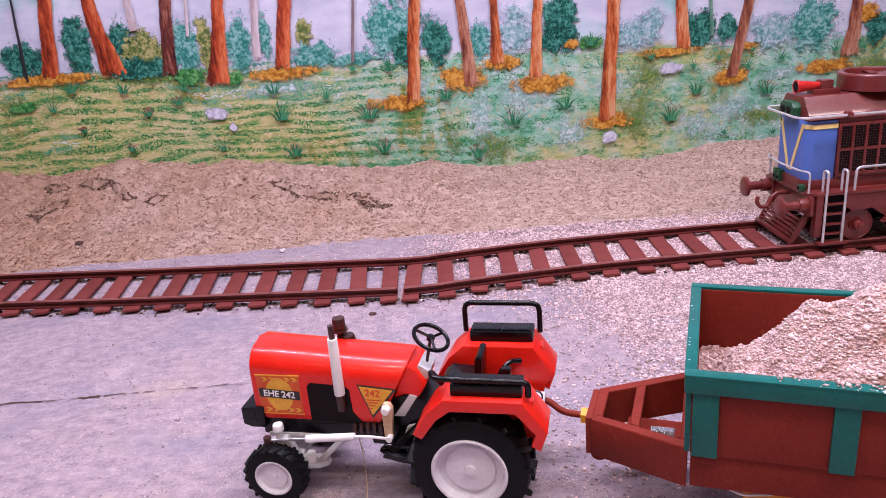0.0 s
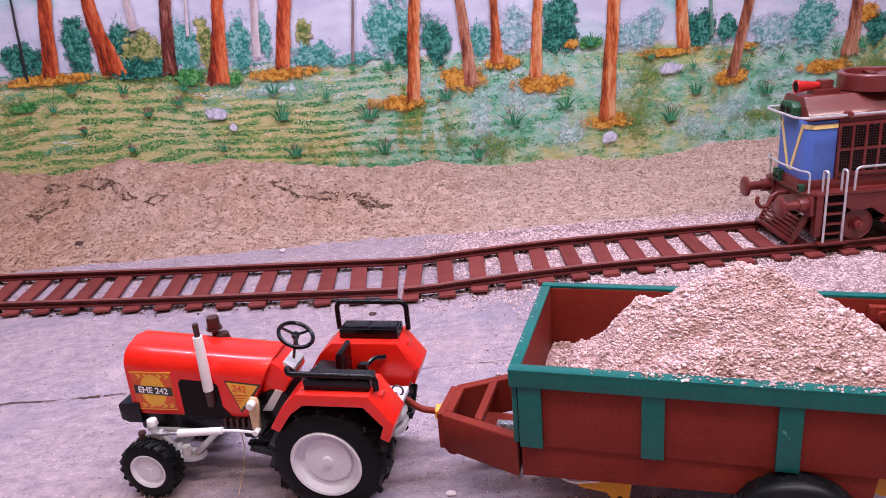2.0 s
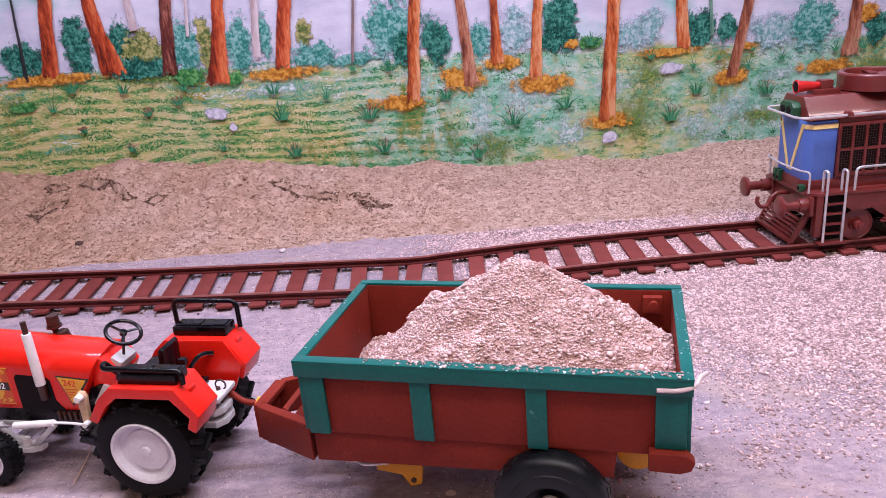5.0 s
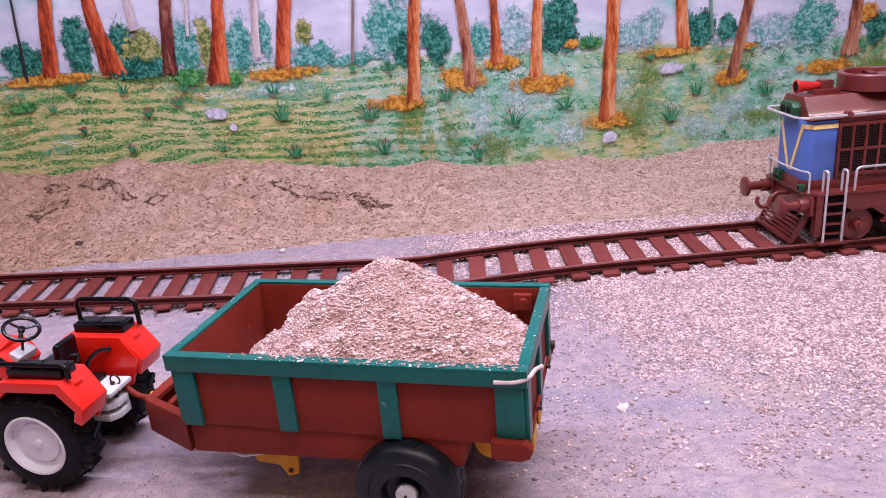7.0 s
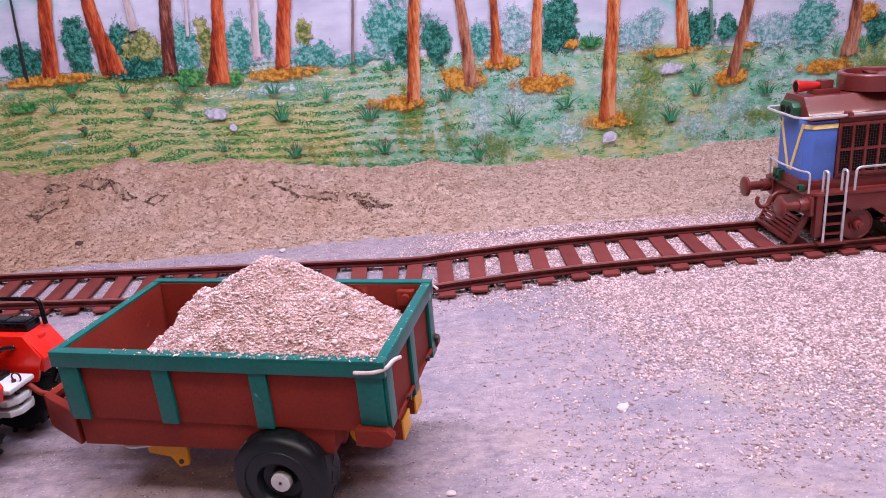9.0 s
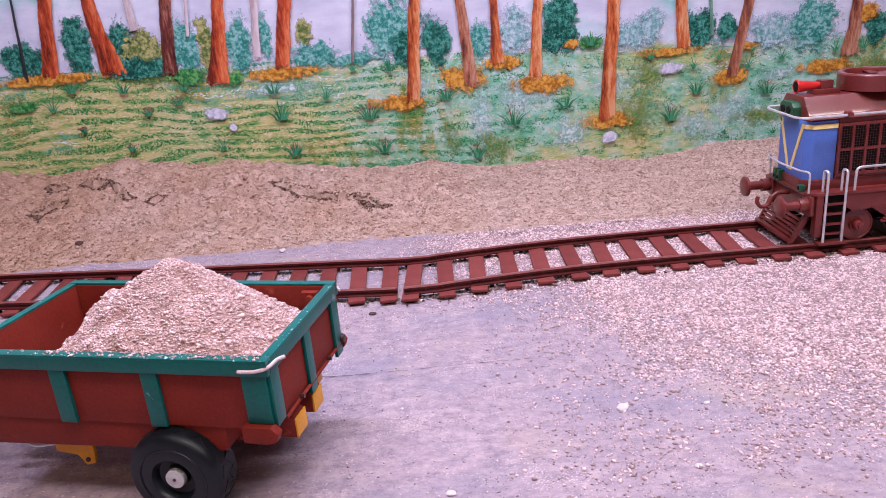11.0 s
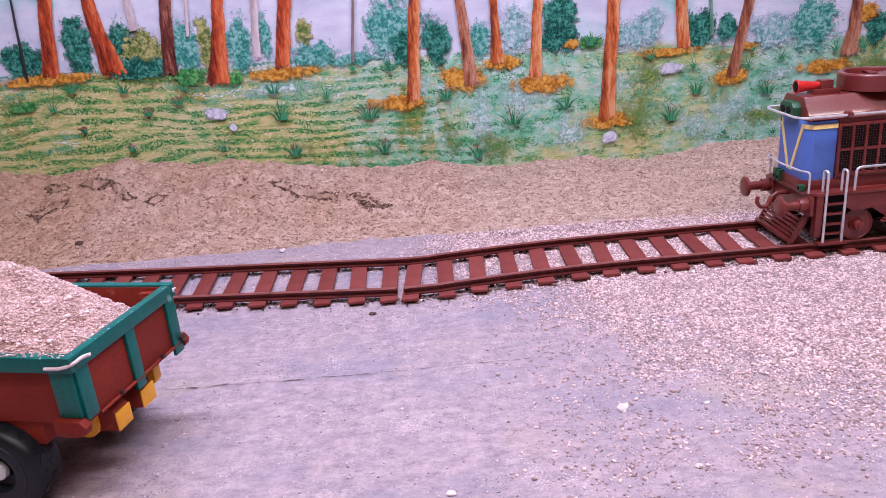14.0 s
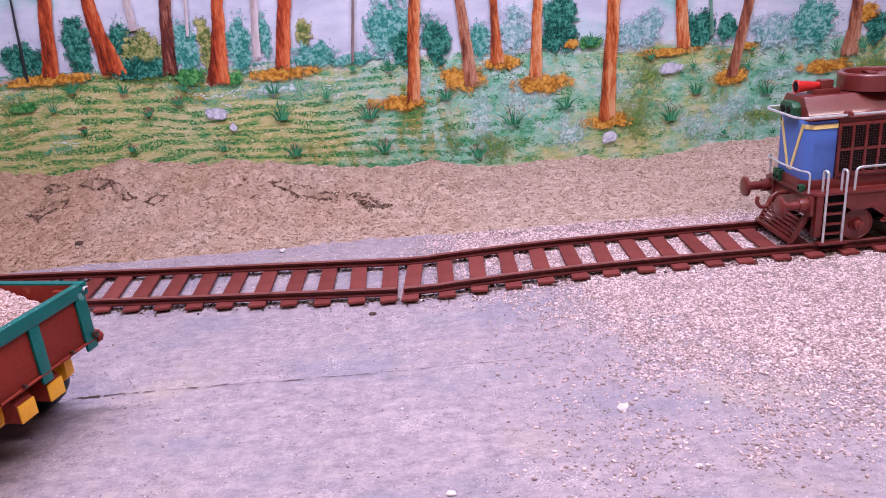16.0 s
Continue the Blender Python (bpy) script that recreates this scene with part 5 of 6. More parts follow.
def trailer():
    t = thing("trailer", "maroon wooden tipping trailer with green rim and posts, filled with sand", "trailer")
    mar, gr = M["maroon"], M["green"]
    part("floor", box(0.006, TL - 0.006, 0.006, TW - 0.006, 0.094, 0.099), mar, t)
    wz = TZ - 0.0025
    part("side_wall", box(0.003, TL - 0.003, 0.003, 0.0062, 0.092, wz, 0.0006), mar, t)
    part("side_wall", box(0.003, TL - 0.003, TW - 0.0062, TW - 0.003, 0.092, wz, 0.0006), mar, t)
    part("front_wall", box(0.003, 0.0062, 0.0064, TW - 0.0064, 0.092, wz, 0.0006), mar, t)
    gate = part("tailgate", box(TL - 0.0062, TL - 0.002, 0.0064, TW - 0.0064, 0.092, wz, 0.0006), mar, t, "maroon tailgate with green frame")

    def rail(x0, x1, y0, y1, cx0, cx1, cy0, cy1, top):
        """A deep outer strip with a thin cap over the edge of the wall."""
        bm = box(x0, x1, y0, y1, 0.1455, top - 0.0024, 0.0006)
        box(cx0, cx1, cy0, cy1, top - 0.0026, top, 0.0007, bm=bm)
        return bm

    rim = part("rim", rail(-0.002, TL + 0.002, -0.003, 0.0027, -0.0022, TL + 0.0022, -0.0032, 0.0068, TZ), gr, t, "green rim with chipped pale paint")
    part("rim_rail", rail(-0.002, TL + 0.002, TW - 0.0027, TW + 0.003, -0.0022, TL + 0.0022, TW - 0.0056, TW + 0.0032, TZ), gr, rim)
    part("rim_rail", rail(-0.0022, 0.0027, 0.0030, TW - 0.0030, -0.0024, 0.0062, 0.0070, TW - 0.0058, TZ - 0.0003), gr, rim)
    part("rim_rail", rail(TL - 0.0017, TL + 0.0022, 0.0030, TW - 0.0030, TL - 0.0064, TL + 0.0024, 0.0070, TW - 0.0058, TZ - 0.0003), gr, rim)
    for s, v0 in ((-1, 0.003), (1, TW - 0.003)):
        for a, b in ((0.004, 0.0215), (0.0935, 0.1095), (0.1835, 0.199), (0.2765, 0.2985)):
            lo = 0.0925 if a < 0.2 else 0.1005
            part("post", box(a, b, *sorted((v0 + 0.0004 * s, v0 + s * 0.0042)), lo, 0.1458, 0.0006), gr, t, "green side post")
    for v0, v1 in ((0.002, 0.018), (TW / 2 - 0.007, TW / 2 + 0.007), (TW - 0.018, TW - 0.002)):
        part("gate_post", box(TL - 0.0018, TL + 0.0016, v0, v1, 0.084 if v0 > 0.05 else 0.0965, 0.1456, 0.0006), gr, gate)
        part("gate_post", box(-0.0012, 0.0028, v0, v1, 0.094, 0.1456, 0.0006), gr, t, "green front post")
    part("hinge_bar", rod((TL + 0.0002, 0.02, 0.0935), (TL + 0.0002, TW - 0.004, 0.0935), 0.0016), mar, gate)
    part("hinge_knob", rod((TL - 0.001, TW - 0.004, 0.099), (TL + 0.0055, TW - 0.004, 0.099), 0.0042, bevel=0.001), M["brown"], gate)
    for v in (0.05, 0.12):
        part("hinge_pin", rod((TL + 0.001, v, 0.097), (TL + 0.005, v, 0.097), 0.0022, seg=8), M["brown"], gate)
    rng = np.random.default_rng(58)
    flakes = [(0.06 + 0.24 * rng.uniform(0, 1) ** 0.7, rng.choice([-0.0026, 0.0058]) + rng.normal(0, 0.0006), TZ + 0.0001) for _ in range(60)]
    flakes += [(rng.choice([0.0, TL + 0.001, TL - 0.004]) + rng.normal(0, 0.0006), rng.uniform(0.01, TW - 0.01), TZ - 0.0002) for _ in range(30)]
    tagged(grains("paint_flakes", flakes, 0.0008, M["flake"], rim, "pale chips in the green paint", 59, 0.12), kind="stuff")
    # chassis
    part("chassis", prism([(0.0035, 0.0925), (0.0035, 0.0615), (0.247, 0.067), (0.250, 0.0925)], 0.0055, TW - 0.0055, "y", 0.0008), mar, t)
    for v0 in (0.030, TW - 0.042):
        part("chassis_rail", box(0.02, 0.246, v0, v0 + 0.012, 0.060, 0.070, 0.0006), mar, t)
    # drawbar nose: a sloping frame with two openings
    c, d0, d1 = TW / 2, 0.0, 0.022

    def top(u):
        return 0.0965 + (0.0765 - 0.0965) * (-u / 0.082)

    def across(u, ff):
        k = -u / 0.082
        near, far = 0.003 + 0.054 * k, 0.118 - 0.013 * k
        return near + (far - near) * ff

    def plate(u0, u1, f0, f1, thick, name):
        """A piece of the nose between two cross lines, from a fraction of the half width to another."""
        bm = bmesh.new()
        vs = []
        for u, fs in ((u0, f0), (u1, f1)):
            for ff in fs:
                for dz in (0, -thick):
                    vs.append(bm.verts.new((u, across(u, ff), top(u) + dz)))
        a = vs
        for q in ((0, 2, 6, 4), (1, 5, 7, 3), (0, 4, 5, 1), (2, 3, 7, 6), (0, 1, 3, 2), (4, 6, 7, 5)):
            bm.faces.new([a[i] for i in q])
        bmesh.ops.recalc_face_normals(bm, faces=bm.faces)
        soften(bm, 0.0008, 1)
        return part(name, bm, mar, nose)

    nose = part("drawbar_nose", box(-0.082, -0.076, 0.057, 0.105, 0.0415, 0.0770, 0.001), mar, t, "maroon tapered drawbar frame")
    plate(0.001, -0.0765, (0.0, 0.085), (0.0, 0.19), 0.035, "side_member")
    plate(0.001, -0.0765, (1.0, 0.915), (1.0, 0.81), 0.035, "side_member")
    plate(-0.0675, -0.0768, (0.15, 0.85), (0.17, 0.83), 0.006, "tip_plate")
    plate(0.001, -0.004, (0.08, 0.92), (0.08, 0.92), 0.034, "rear_member")
    plate(-0.036, -0.044, (0.12, 0.88), (0.13, 0.87), 0.007, "cross_member")
    spring = [(-0.03 - 0.0016 * i / 6, c - 0.02 + 0.005 * math.cos(i * 1.05), 0.067 + 0.005 * math.sin(i * 1.05)) for i in range(70)]
    part("coil_spring", tube([(p[0] + 0.02, p[1], p[2]) for p in spring], 0.0008, 6), M["steel"], nose, "bright coil spring")
    part("inner_block", box(-0.05, -0.004, c - 0.012, c + 0.012, 0.050, 0.060, 0.001), mar, nose)
    ball = bmesh.new()
    bmesh.ops.create_uvsphere(ball, u_segments=18, v_segments=10, radius=0.0085, matrix=Matrix.Translation((-0.072, 0.068, 0.0385)))
    part("parking_foot", ball, mar, nose)
    part("pull_rod", tube(bend([(-0.080, c - 0.004, 0.066), (-0.105, c - 0.004, 0.0665), (-0.118, c - 0.002, 0.0755), (-0.128, c - 0.002, 0.0755)], 0.008), 0.0030, 10), mar, t)
    part("pull_eye", box(-0.136, -0.122, c - 0.009, c + 0.005, 0.0725, 0.0785, 0.002), mar, t)
    part("nut", rod((-0.0885, c - 0.004, 0.066), (-0.082, c - 0.004, 0.066), 0.0075, seg=6), M["yellow"], t, "yellow hexagonal nut")
    # wheels
    part("axle", rod((0.200, 0.02, 0.0452), (0.200, TW - 0.02, 0.0452), 0.0045), M["brown"], t)
    part("axle_mount", box(0.180, 0.218, 0.035, TW - 0.035, 0.046, 0.067, 0.001), mar, t)
    ws = [ribbed_wheel("wheel", 0.0452, 0.036, 0.0195, 18, t, (0.2000, 0.0060, 0.0452), -1, 0.0005, "black rubber truck tyre with grey hub", "tyre", "grey", 0.5, True),
          ribbed_wheel("wheel", 0.0452, 0.036, 0.0195, 18, t, (0.2000, TW - 0.0060, 0.0452), 1, 0.0005, "black rubber truck tyre with grey hub", "tyre", "grey", 0.5, True)]
    # rear brackets, mudflaps and lamp blocks
    for s, v in ((-1, 0.0), (1, TW)):
        y0, y1 = sorted((v - s * 0.002, v + s * 0.0075))
        part("step_bracket", prism([(0.272, 0.0850), (0.272, 0.1000), (0.299, 0.1000), (0.3045, 0.094), (0.302, 0.087), (0.294, 0.0840), (0.280, 0.0845)], y0, y1, "y", 0.0012), mar, t)
        disc = [(0.2640 + 0.0150 * math.cos(a), 0.0690 + 0.0150 * math.sin(a)) for a in np.linspace(math.pi, 2 * math.pi, 16)]
        if s > 0:
            continue
        part("mudflap", prism([(0.279, 0.0915), (0.249, 0.0915)] + disc, 0.036, 0.052, "y", 0.0008), M["yellow"], t, "yellow rounded bracket")
    for v in (0.050, 0.091):
        b = part("lamp_block", prism([(0.268, 0.0605), (0.268, 0.0915), (0.284, 0.0915), (0.2965, 0.0795), (0.2965, 0.0605)], v - 0.011, v + 0.011, "y", 0.0008), mar, t)
        part("lamp_face", prism([(v - 0.011, 0.0605), (v - 0.011, 0.0795), (v + 0.011, 0.0795), (v + 0.011, 0.0605)], 0.2967, 0.2985, "x", 0.0006), M["yellow"], b, "yellow end face")
    part("mudflap", prism([(0.270, 0.0605), (0.270, 0.0915), (0.2860, 0.0915), (0.2860, 0.066), (0.281, 0.0605)], 0.122, 0.134, "y", 0.0008), M["yellow"], t, "yellow rounded bracket")
    for v in (0.036, TW - 0.036):
        y = prism([(0.041, 0.066), (0.085, 0.066), (0.085, 0.036), (0.083, 0.023), (0.073, 0.020), (0.066, 0.031), (0.043, 0.034)], v - 0.002, v + 0.002, "y", 0.0006)
        sb = part("spring_bracket", y, M["yellow"], t, "yellow spring bracket")
        part("bolt", rod((0.0765, v - 0.0035, 0.027), (0.0765, v + 0.0035, 0.027), 0.0025, seg=8), M["brown"], sb)
    part("wire_loop", tube(bend([(0.030, 0.020, 0.066), (0.028, 0.016, 0.058), (0.040, 0.014, 0.053), (0.062, 0.016, 0.056)], 0.008), 0.0012, 8), M["white"], t, "loop of white wire")
    for s, v in ((-1, 0.0), (1, TW)):
        pts = [(0.277, v + s * 0.004, 0.1505), (0.292, v + s * 0.0045, 0.151), (0.303, v + s * 0.002, 0.1535), (0.307, v - s * 0.008, 0.1565), (0.3115, v - s * 0.013, 0.1565)]
        part("gate_hook", tube(bend(pts if s < 0 else pts[2:4] + [(0.311, v - 0.013, 0.1565)], 0.006), 0.0017 if s < 0 else 0.0012, 8), M["hook"], t, "bright wire tailgate hook")
    br = part("corner_bracket", box(0.269, 0.286, TW - 0.013, TW - 0.0062, 0.138, 0.1535, 0.001), mar, t)
    part("bolt", rod((0.2785, TW - 0.018, 0.147), (0.2785, TW - 0.012, 0.147), 0.004, seg=10), mar, br)
    return t, ws


def mound_z(u, v):
    r = math.hypot((u - 0.165) / (0.175 if u > 0.165 else 0.150), (v - 0.096) / (0.128 if v < 0.096 else 0.10))
    z = 0.1005 + 0.115 * max(0.0, 1 - math.hypot(r, 0.06)) ** 0.88
    z += 0.014 * math.exp(-(((u - 0.083) / 0.016) ** 2 + ((v - 0.105) / 0.024) ** 2))
    z += 0.010 * math.exp(-(((u - 0.13) / 0.05) ** 2 + ((v - 0.02) / 0.02) ** 2))
    z -= 0.010 * math.exp(-(((u - 0.135) / 0.012) ** 2 + ((v - 0.052) / 0.008) ** 2))
    pit = max(0.0, fbm(u, v, 48, 2, 35.0) - 0.12)
    return z + 0.0105 * fbm(u, v, 34, 4, 31.0) + 0.0060 * fbm(u, v, 95, 3, 33.0) - 0.010 * pit


def sand_load():
    t = heightfield("sand_heap", 0.0066, TL - 0.0066, 0.0066, TW - 0.0066, 0.0022, mound_z, M["heap"])
    tagged(t, "heap of pale pink sand loaded in the trailer", "sand", kind="stuff")
    rng = np.random.default_rng(51)
    pts = []
    for _ in range(46000):
        u, v = rng.uniform(0.008, TL - 0.008), rng.uniform(0.008, TW - 0.008)
        pts.append((u, v, mound_z(u, v) + rng.uniform(-0.0004, 0.0008)))
    for _ in range(220):
        u = 0.04 + 0.255 * rng.uniform(0, 1) ** 0.6
        pts.append((u, rng.uniform(-0.002, 0.006), TZ + 0.0006))
    grains("sand_crumbs", pts, 0.00098, M["heap_grain"], t, seed=52, flat=0.6, rounded=True)
    pts = []
    for _ in range(1200):
        u, v = rng.uniform(0.012, TL - 0.012), rng.uniform(0.012, TW - 0.012)
        if fbm(u, v, 40, 2, 57.0) > -0.05:
            pts.append((u, v, mound_z(u, v) + 0.0002))
    grains("sand_clods", pts, 0.0019, M["heap_grain"], t, seed=53, flat=0.6)
    return t


# ---------------------------------------------------------------- tractor
VC = 0.0555


def tractor():
    t = thing("tractor", "red toy farm tractor with black seats towing the trailer", "tractor")
    red, blk = M["red"], M["black"]

    # bonnet: rounded section lofted along its length, with a raked rear end
    def section(x_low, x_top, crown):
        pts = [(-0.0275, 0.0735), (-0.028, 0.080), (-0.028, crown - 0.022)]
        pts += [(-0.028 + 0.019 * (1 - math.cos(a)), crown - 0.022 + 0.0195 * math.sin(a)) for a in np.linspace(0.15, math.pi / 2, 9)]
        pts += [(0.0, crown)]
        full = pts + [(-p[0], p[1]) for p in pts[-2::-1]]
        return [(x_low + (x_top - x_low) * (z - 0.0735) / (crown - 0.0735), VC + v, z) for v, z in full]

    bm = bmesh.new()
    rings = []
    for k in range(8):
        s = k / 7
        rings.append([bm.verts.new(p) for p in section(-0.0205 + 0.1175 * s, -0.0195 + 0.1465 * s, 0.1435 - 0.011 * s)])
    for a, b in zip(rings, rings[1:]):
        for j in range(len(a) - 1):
            bm.faces.new((a[j], b[j], b[j + 1], a[j + 1]))
        bm.faces.new((a[-1], b[-1], b[0], a[0]))
    bm.faces.new(rings[0])
    bm.faces.new(rings[-1][::-1])
    bmesh.ops.recalc_face_normals(bm, faces=bm.faces)
    bmesh.ops.bevel(bm, geom=[e for e in bm.edges if e.calc_face_angle(0) > 0.9], offset=0.0016, segments=3, affect="EDGES", profile=0.5)
    hood = part("bonnet", bm, red, t, "glossy red bonnet with decals")
    y0 = VC - 0.028
    for s in (-1, 1):
        def face(d0, d1):
            return sorted((VC + s * (0.028 + d0), VC + s * (0.028 + d1)))
        dec = part("decal", box(-0.0145, 0.0265, *face(-0.0005, 0.0004), 0.0800, 0.1185), M["decal_orange"], hood, "orange and yellow side decal")
        sun = [(0.0060 + 0.0130 * math.cos(a), 0.0995 + 0.0165 * math.sin(a)) for a in np.linspace(0, 2 * math.pi, 28, endpoint=False)]
        part("sun_disc", prism(sun, *face(0.0003, 0.0007), "y"), M["decal_yellow"], dec)
        part("border", box(-0.0150, 0.0270, *face(-0.0004, 0.0006), 0.1180, 0.1190), M["decal_yellow"], dec)
        part("border", box(-0.0150, 0.0270, *face(-0.0004, 0.0006), 0.0795, 0.0803), M["decal_yellow"], dec)
        for zc in (0.1145, 0.0840):
            for xa in (-0.009, -0.002, 0.012, 0.019):
                ch = [(xa, zc - 0.002), (xa + 0.003, zc - 0.002), (xa + 0.006, zc), (xa + 0.003, zc + 0.002), (xa, zc + 0.002), (xa + 0.003, zc)]
                part("chevron", prism(ch, *face(0.0006, 0.0010), "y"), M["decal_yellow"], dec)
        strip = prism([(-0.0128, 0.1055), (-0.0128, 0.0970), (0.0250, 0.0945), (0.0250, 0.1030)], *face(0.0006, 0.0011), "y")
        part("name_strip", strip, M["ink_black"], dec)
        flip = Matrix.Identity(4) if s < 0 else Matrix.Rotation(math.pi, 4, "Z")
        lettering("EHE 242", 0.0086, Matrix.Translation((0.0060, VC + s * 0.0293, 0.1000)) @ Matrix.Rotation(radians(3.0 if s < 0 else -3.0), 4, "Y") @ flip @ Matrix.Rotation(math.pi / 2, 4, "X"), M["white"], dec)
        vent = [(0.033, 0.0738), (0.033, 0.1085), (0.0360, 0.1120), (0.0680, 0.1100), (0.0720, 0.106), (0.0730, 0.085), (0.081, 0.0738)]
        part("engine_opening", prism(vent, *face(-0.0006, 0.0005), "y"), M["dark"], hood, "black engine opening")
        tri = part("badge", prism([(0.0795, 0.1120), (0.1150, 0.1085), (0.0910, 0.0790)], *face(-0.0005, 0.0005), "y"), M["ink_black"], hood, "yellow triangular badge")
        part("badge_face", prism([(0.0813, 0.1105), (0.1115, 0.1075), (0.0912, 0.0822)], *face(0.0004, 0.0009), "y"), M["decal_yellow"], tri)
        lettering("242", 0.0092, Matrix.Translation((0.0930, VC + s * 0.0291, 0.1040)) @ Matrix.Rotation(radians(4.0 if s < 0 else -4.0), 4, "Y") @ flip @ Matrix.Rotation(math.pi / 2, 4, "X"), M["ink_red"], tri)
        for i in range(4):
            part("badge_line", box(0.0865 + i * 0.0006, 0.1000 - i * 0.0026, *face(0.0008, 0.0011), 0.0970 - i * 0.0028, 0.0981 - i * 0.0028), M["ink_red"], tri)
    # bumper, engine, frame
    part("front_weight", prism([(-0.034, 0.068), (-0.034, 0.0845), (-0.012, 0.0865), (-0.012, 0.065), (-0.026, 0.065)], VC - 0.030, VC + 0.030, "y", 0.0012), blk, t)
    part("engine_block", box(-0.017, 0.100, VC - 0.0255, VC + 0.0255, 0.056, 0.0745, 0.002), blk, t)
    part("frame_rail", box(-0.012, 0.062, VC - 0.0265, VC + 0.0265, 0.0535, 0.0585, 0.001), M["grey"], t)
    part("gearbox", prism([(0.085, 0.048), (0.085, 0.085), (0.120, 0.100), (0.150, 0.092), (0.205, 0.085), (0.205, 0.045)], VC - 0.022, VC + 0.018, "y", 0.002), blk, t)
    part("rear_axle", rod((0.1805, 0.02, 0.0532), (0.1805, 2 * VC - 0.02, 0.0532), 0.010, seg=16), M["grey"], t)
    for i in range(5):
        part("manifold_fin", box(0.072 + i * 0.006, 0.075 + i * 0.006, VC - 0.031, VC - 0.024, 0.064, 0.0735, 0.0006), M["brown"], t)
    # front axle
    part("front_axle", box(0.006, 0.018, 0.012, 2 * VC - 0.012, 0.030, 0.038, 0.002), M["grey"], t, "grey front axle beam")
    for s in (-1, 1):
        y = VC + s * 0.030
        a = bmesh.new()
        box(-0.006, 0.006, -0.004, 0.004, 0.0, 0.030, 0.0015, bm=a)
        bmesh.ops.transform(a, matrix=pose(0.012, y, 0.034, s * -18, -10, 0), verts=a.verts)
        part("axle_strut", a, M["grey"], t)
        part("steering_arm", prism([(0.004, y - 0.010), (0.036, y - 0.006), (0.044, y - 0.001), (0.044, y + 0.007), (0.034, y + 0.010), (0.004, y + 0.006)], 0.028, 0.034, "z", 0.0015), M["grey"], t)
        part("bolt", rod((0.029, y - 0.002, 0.034), (0.029, y - 0.002, 0.043), 0.0048, 0.004, 14, bevel=0.0006), M["white"], t)
        part("stay_bar", tube([(0.036, y, 0.033), (0.060, VC + s * 0.024, 0.055)], 0.003, 8), M["grey"], t)
        part("king_pin", rod((0.004, VC + s * 0.038, 0.034), (0.004, VC + s * 0.038, 0.069), 0.0035, seg=12), M["grey"], t)
        part("bolt", rod((0.004, VC + s * 0.038, 0.069), (0.004, VC + s * 0.038, 0.075), 0.0052, 0.0045, 14, bevel=0.0006), M["white"], t)
        part("stub_axle", rod((0.0, VC + s * 0.036, 0.029), (0.0, VC + s * 0.046, 0.029), 0.004), M["grey"], t)
    # drag link on the near side
    y = 0.013
    part("drag_link", tube([(-0.006, y, 0.0600), (0.032, y, 0.0640)], 0.0013, 8), M["steel"], t)
    part("drag_link_sleeve", rod((0.032, y, 0.0640), (0.077, y, 0.0690), 0.0036, 0.0033, 14), M["white"], t, "white sleeve on the drag link")
    part("drag_link", tube(bend([(0.077, y, 0.0690), (0.092, y, 0.0695), (0.108, y + 0.004, 0.0655)], 0.006), 0.0013, 8), M["white"], t)
    part("joint", rod((-0.006, y, 0.054), (-0.006, y, 0.064), 0.0035, seg=12, bevel=0.0006), M["brown"], t)
    part("lever", prism([(0.1015, 0.062), (0.1085, 0.062), (0.1115, 0.093), (0.1095, 0.0975), (0.1040, 0.0980), (0.1010, 0.0940)], y + 0.008, y + 0.013, "y", 0.0012), M["ivory"], t, "ivory drop arm")
    part("lever_knob", rod((0.1062, y + 0.009, 0.0930), (0.1062, y + 0.002, 0.0930), 0.0042, 0.0035, 14, bevel=0.0006), M["white"], t)
    part("lever_knob", rod((0.1070, y + 0.009, 0.0655), (0.1070, y + 0.002, 0.0655), 0.0028, seg=10), M["white"], t)
    part("hose", tube(bend([(0.098, y + 0.006, 0.054), (0.106, y + 0.004, 0.050), (0.116, y + 0.005, 0.058), (0.126, y + 0.010, 0.068), (0.140, y + 0.016, 0.072)], 0.005), 0.0030, 8), blk, t)
    part("hose", tube(bend([(0.101, y + 0.004, 0.058), (0.110, y + 0.003, 0.056), (0.118, y + 0.008, 0.064), (0.134, y + 0.018, 0.076)], 0.005), 0.0022, 8), blk, t)
    part("pull_string", tube(bend([(0.050, 0.085, 0.030), (0.058, 0.075, 0.004), (0.070, 0.045, 0.003), (0.082, 0.009, 0.0022)], 0.006), 0.0006, 5), M["ivory"], t, "thin tan pull string")
    for s in (-1, 1):
        part("footboard", box(0.108, 0.146, *sorted((VC + s * 0.016, VC + s * 0.040)), 0.056, 0.0595, 0.0008), blk, t)
        g = bmesh.new()
        for i in range(6):
            for j in range(4):
                x, yy = 0.111 + i * 0.006, VC + s * (0.018 + j * 0.006)
                k = box(-0.0018, 0.0018, -0.0007, 0.0007, 0.0595, 0.0603)
                bmesh.ops.transform(k, matrix=pose(x, yy, 0, 0, 0, 45 if (i + j) % 2 else -45), verts=k.verts)
                join(g, k)
        part("tread_plate", g, blk, t, smooth=False)
        part("pedal", tube(bend([(0.118, VC + s * 0.026, 0.060), (0.122, VC + s * 0.026, 0.071), (0.132, VC + s * 0.026, 0.073)], 0.003), 0.0016, 6), M["grey"], t)
        part("step", prism([(0.101, 0.051), (0.122, 0.046), (0.136, 0.060), (0.131, 0.063), (0.120, 0.052), (0.104, 0.056)], *sorted((VC + s * 0.034, VC + s * 0.046)), "y", 0.001), blk, t)
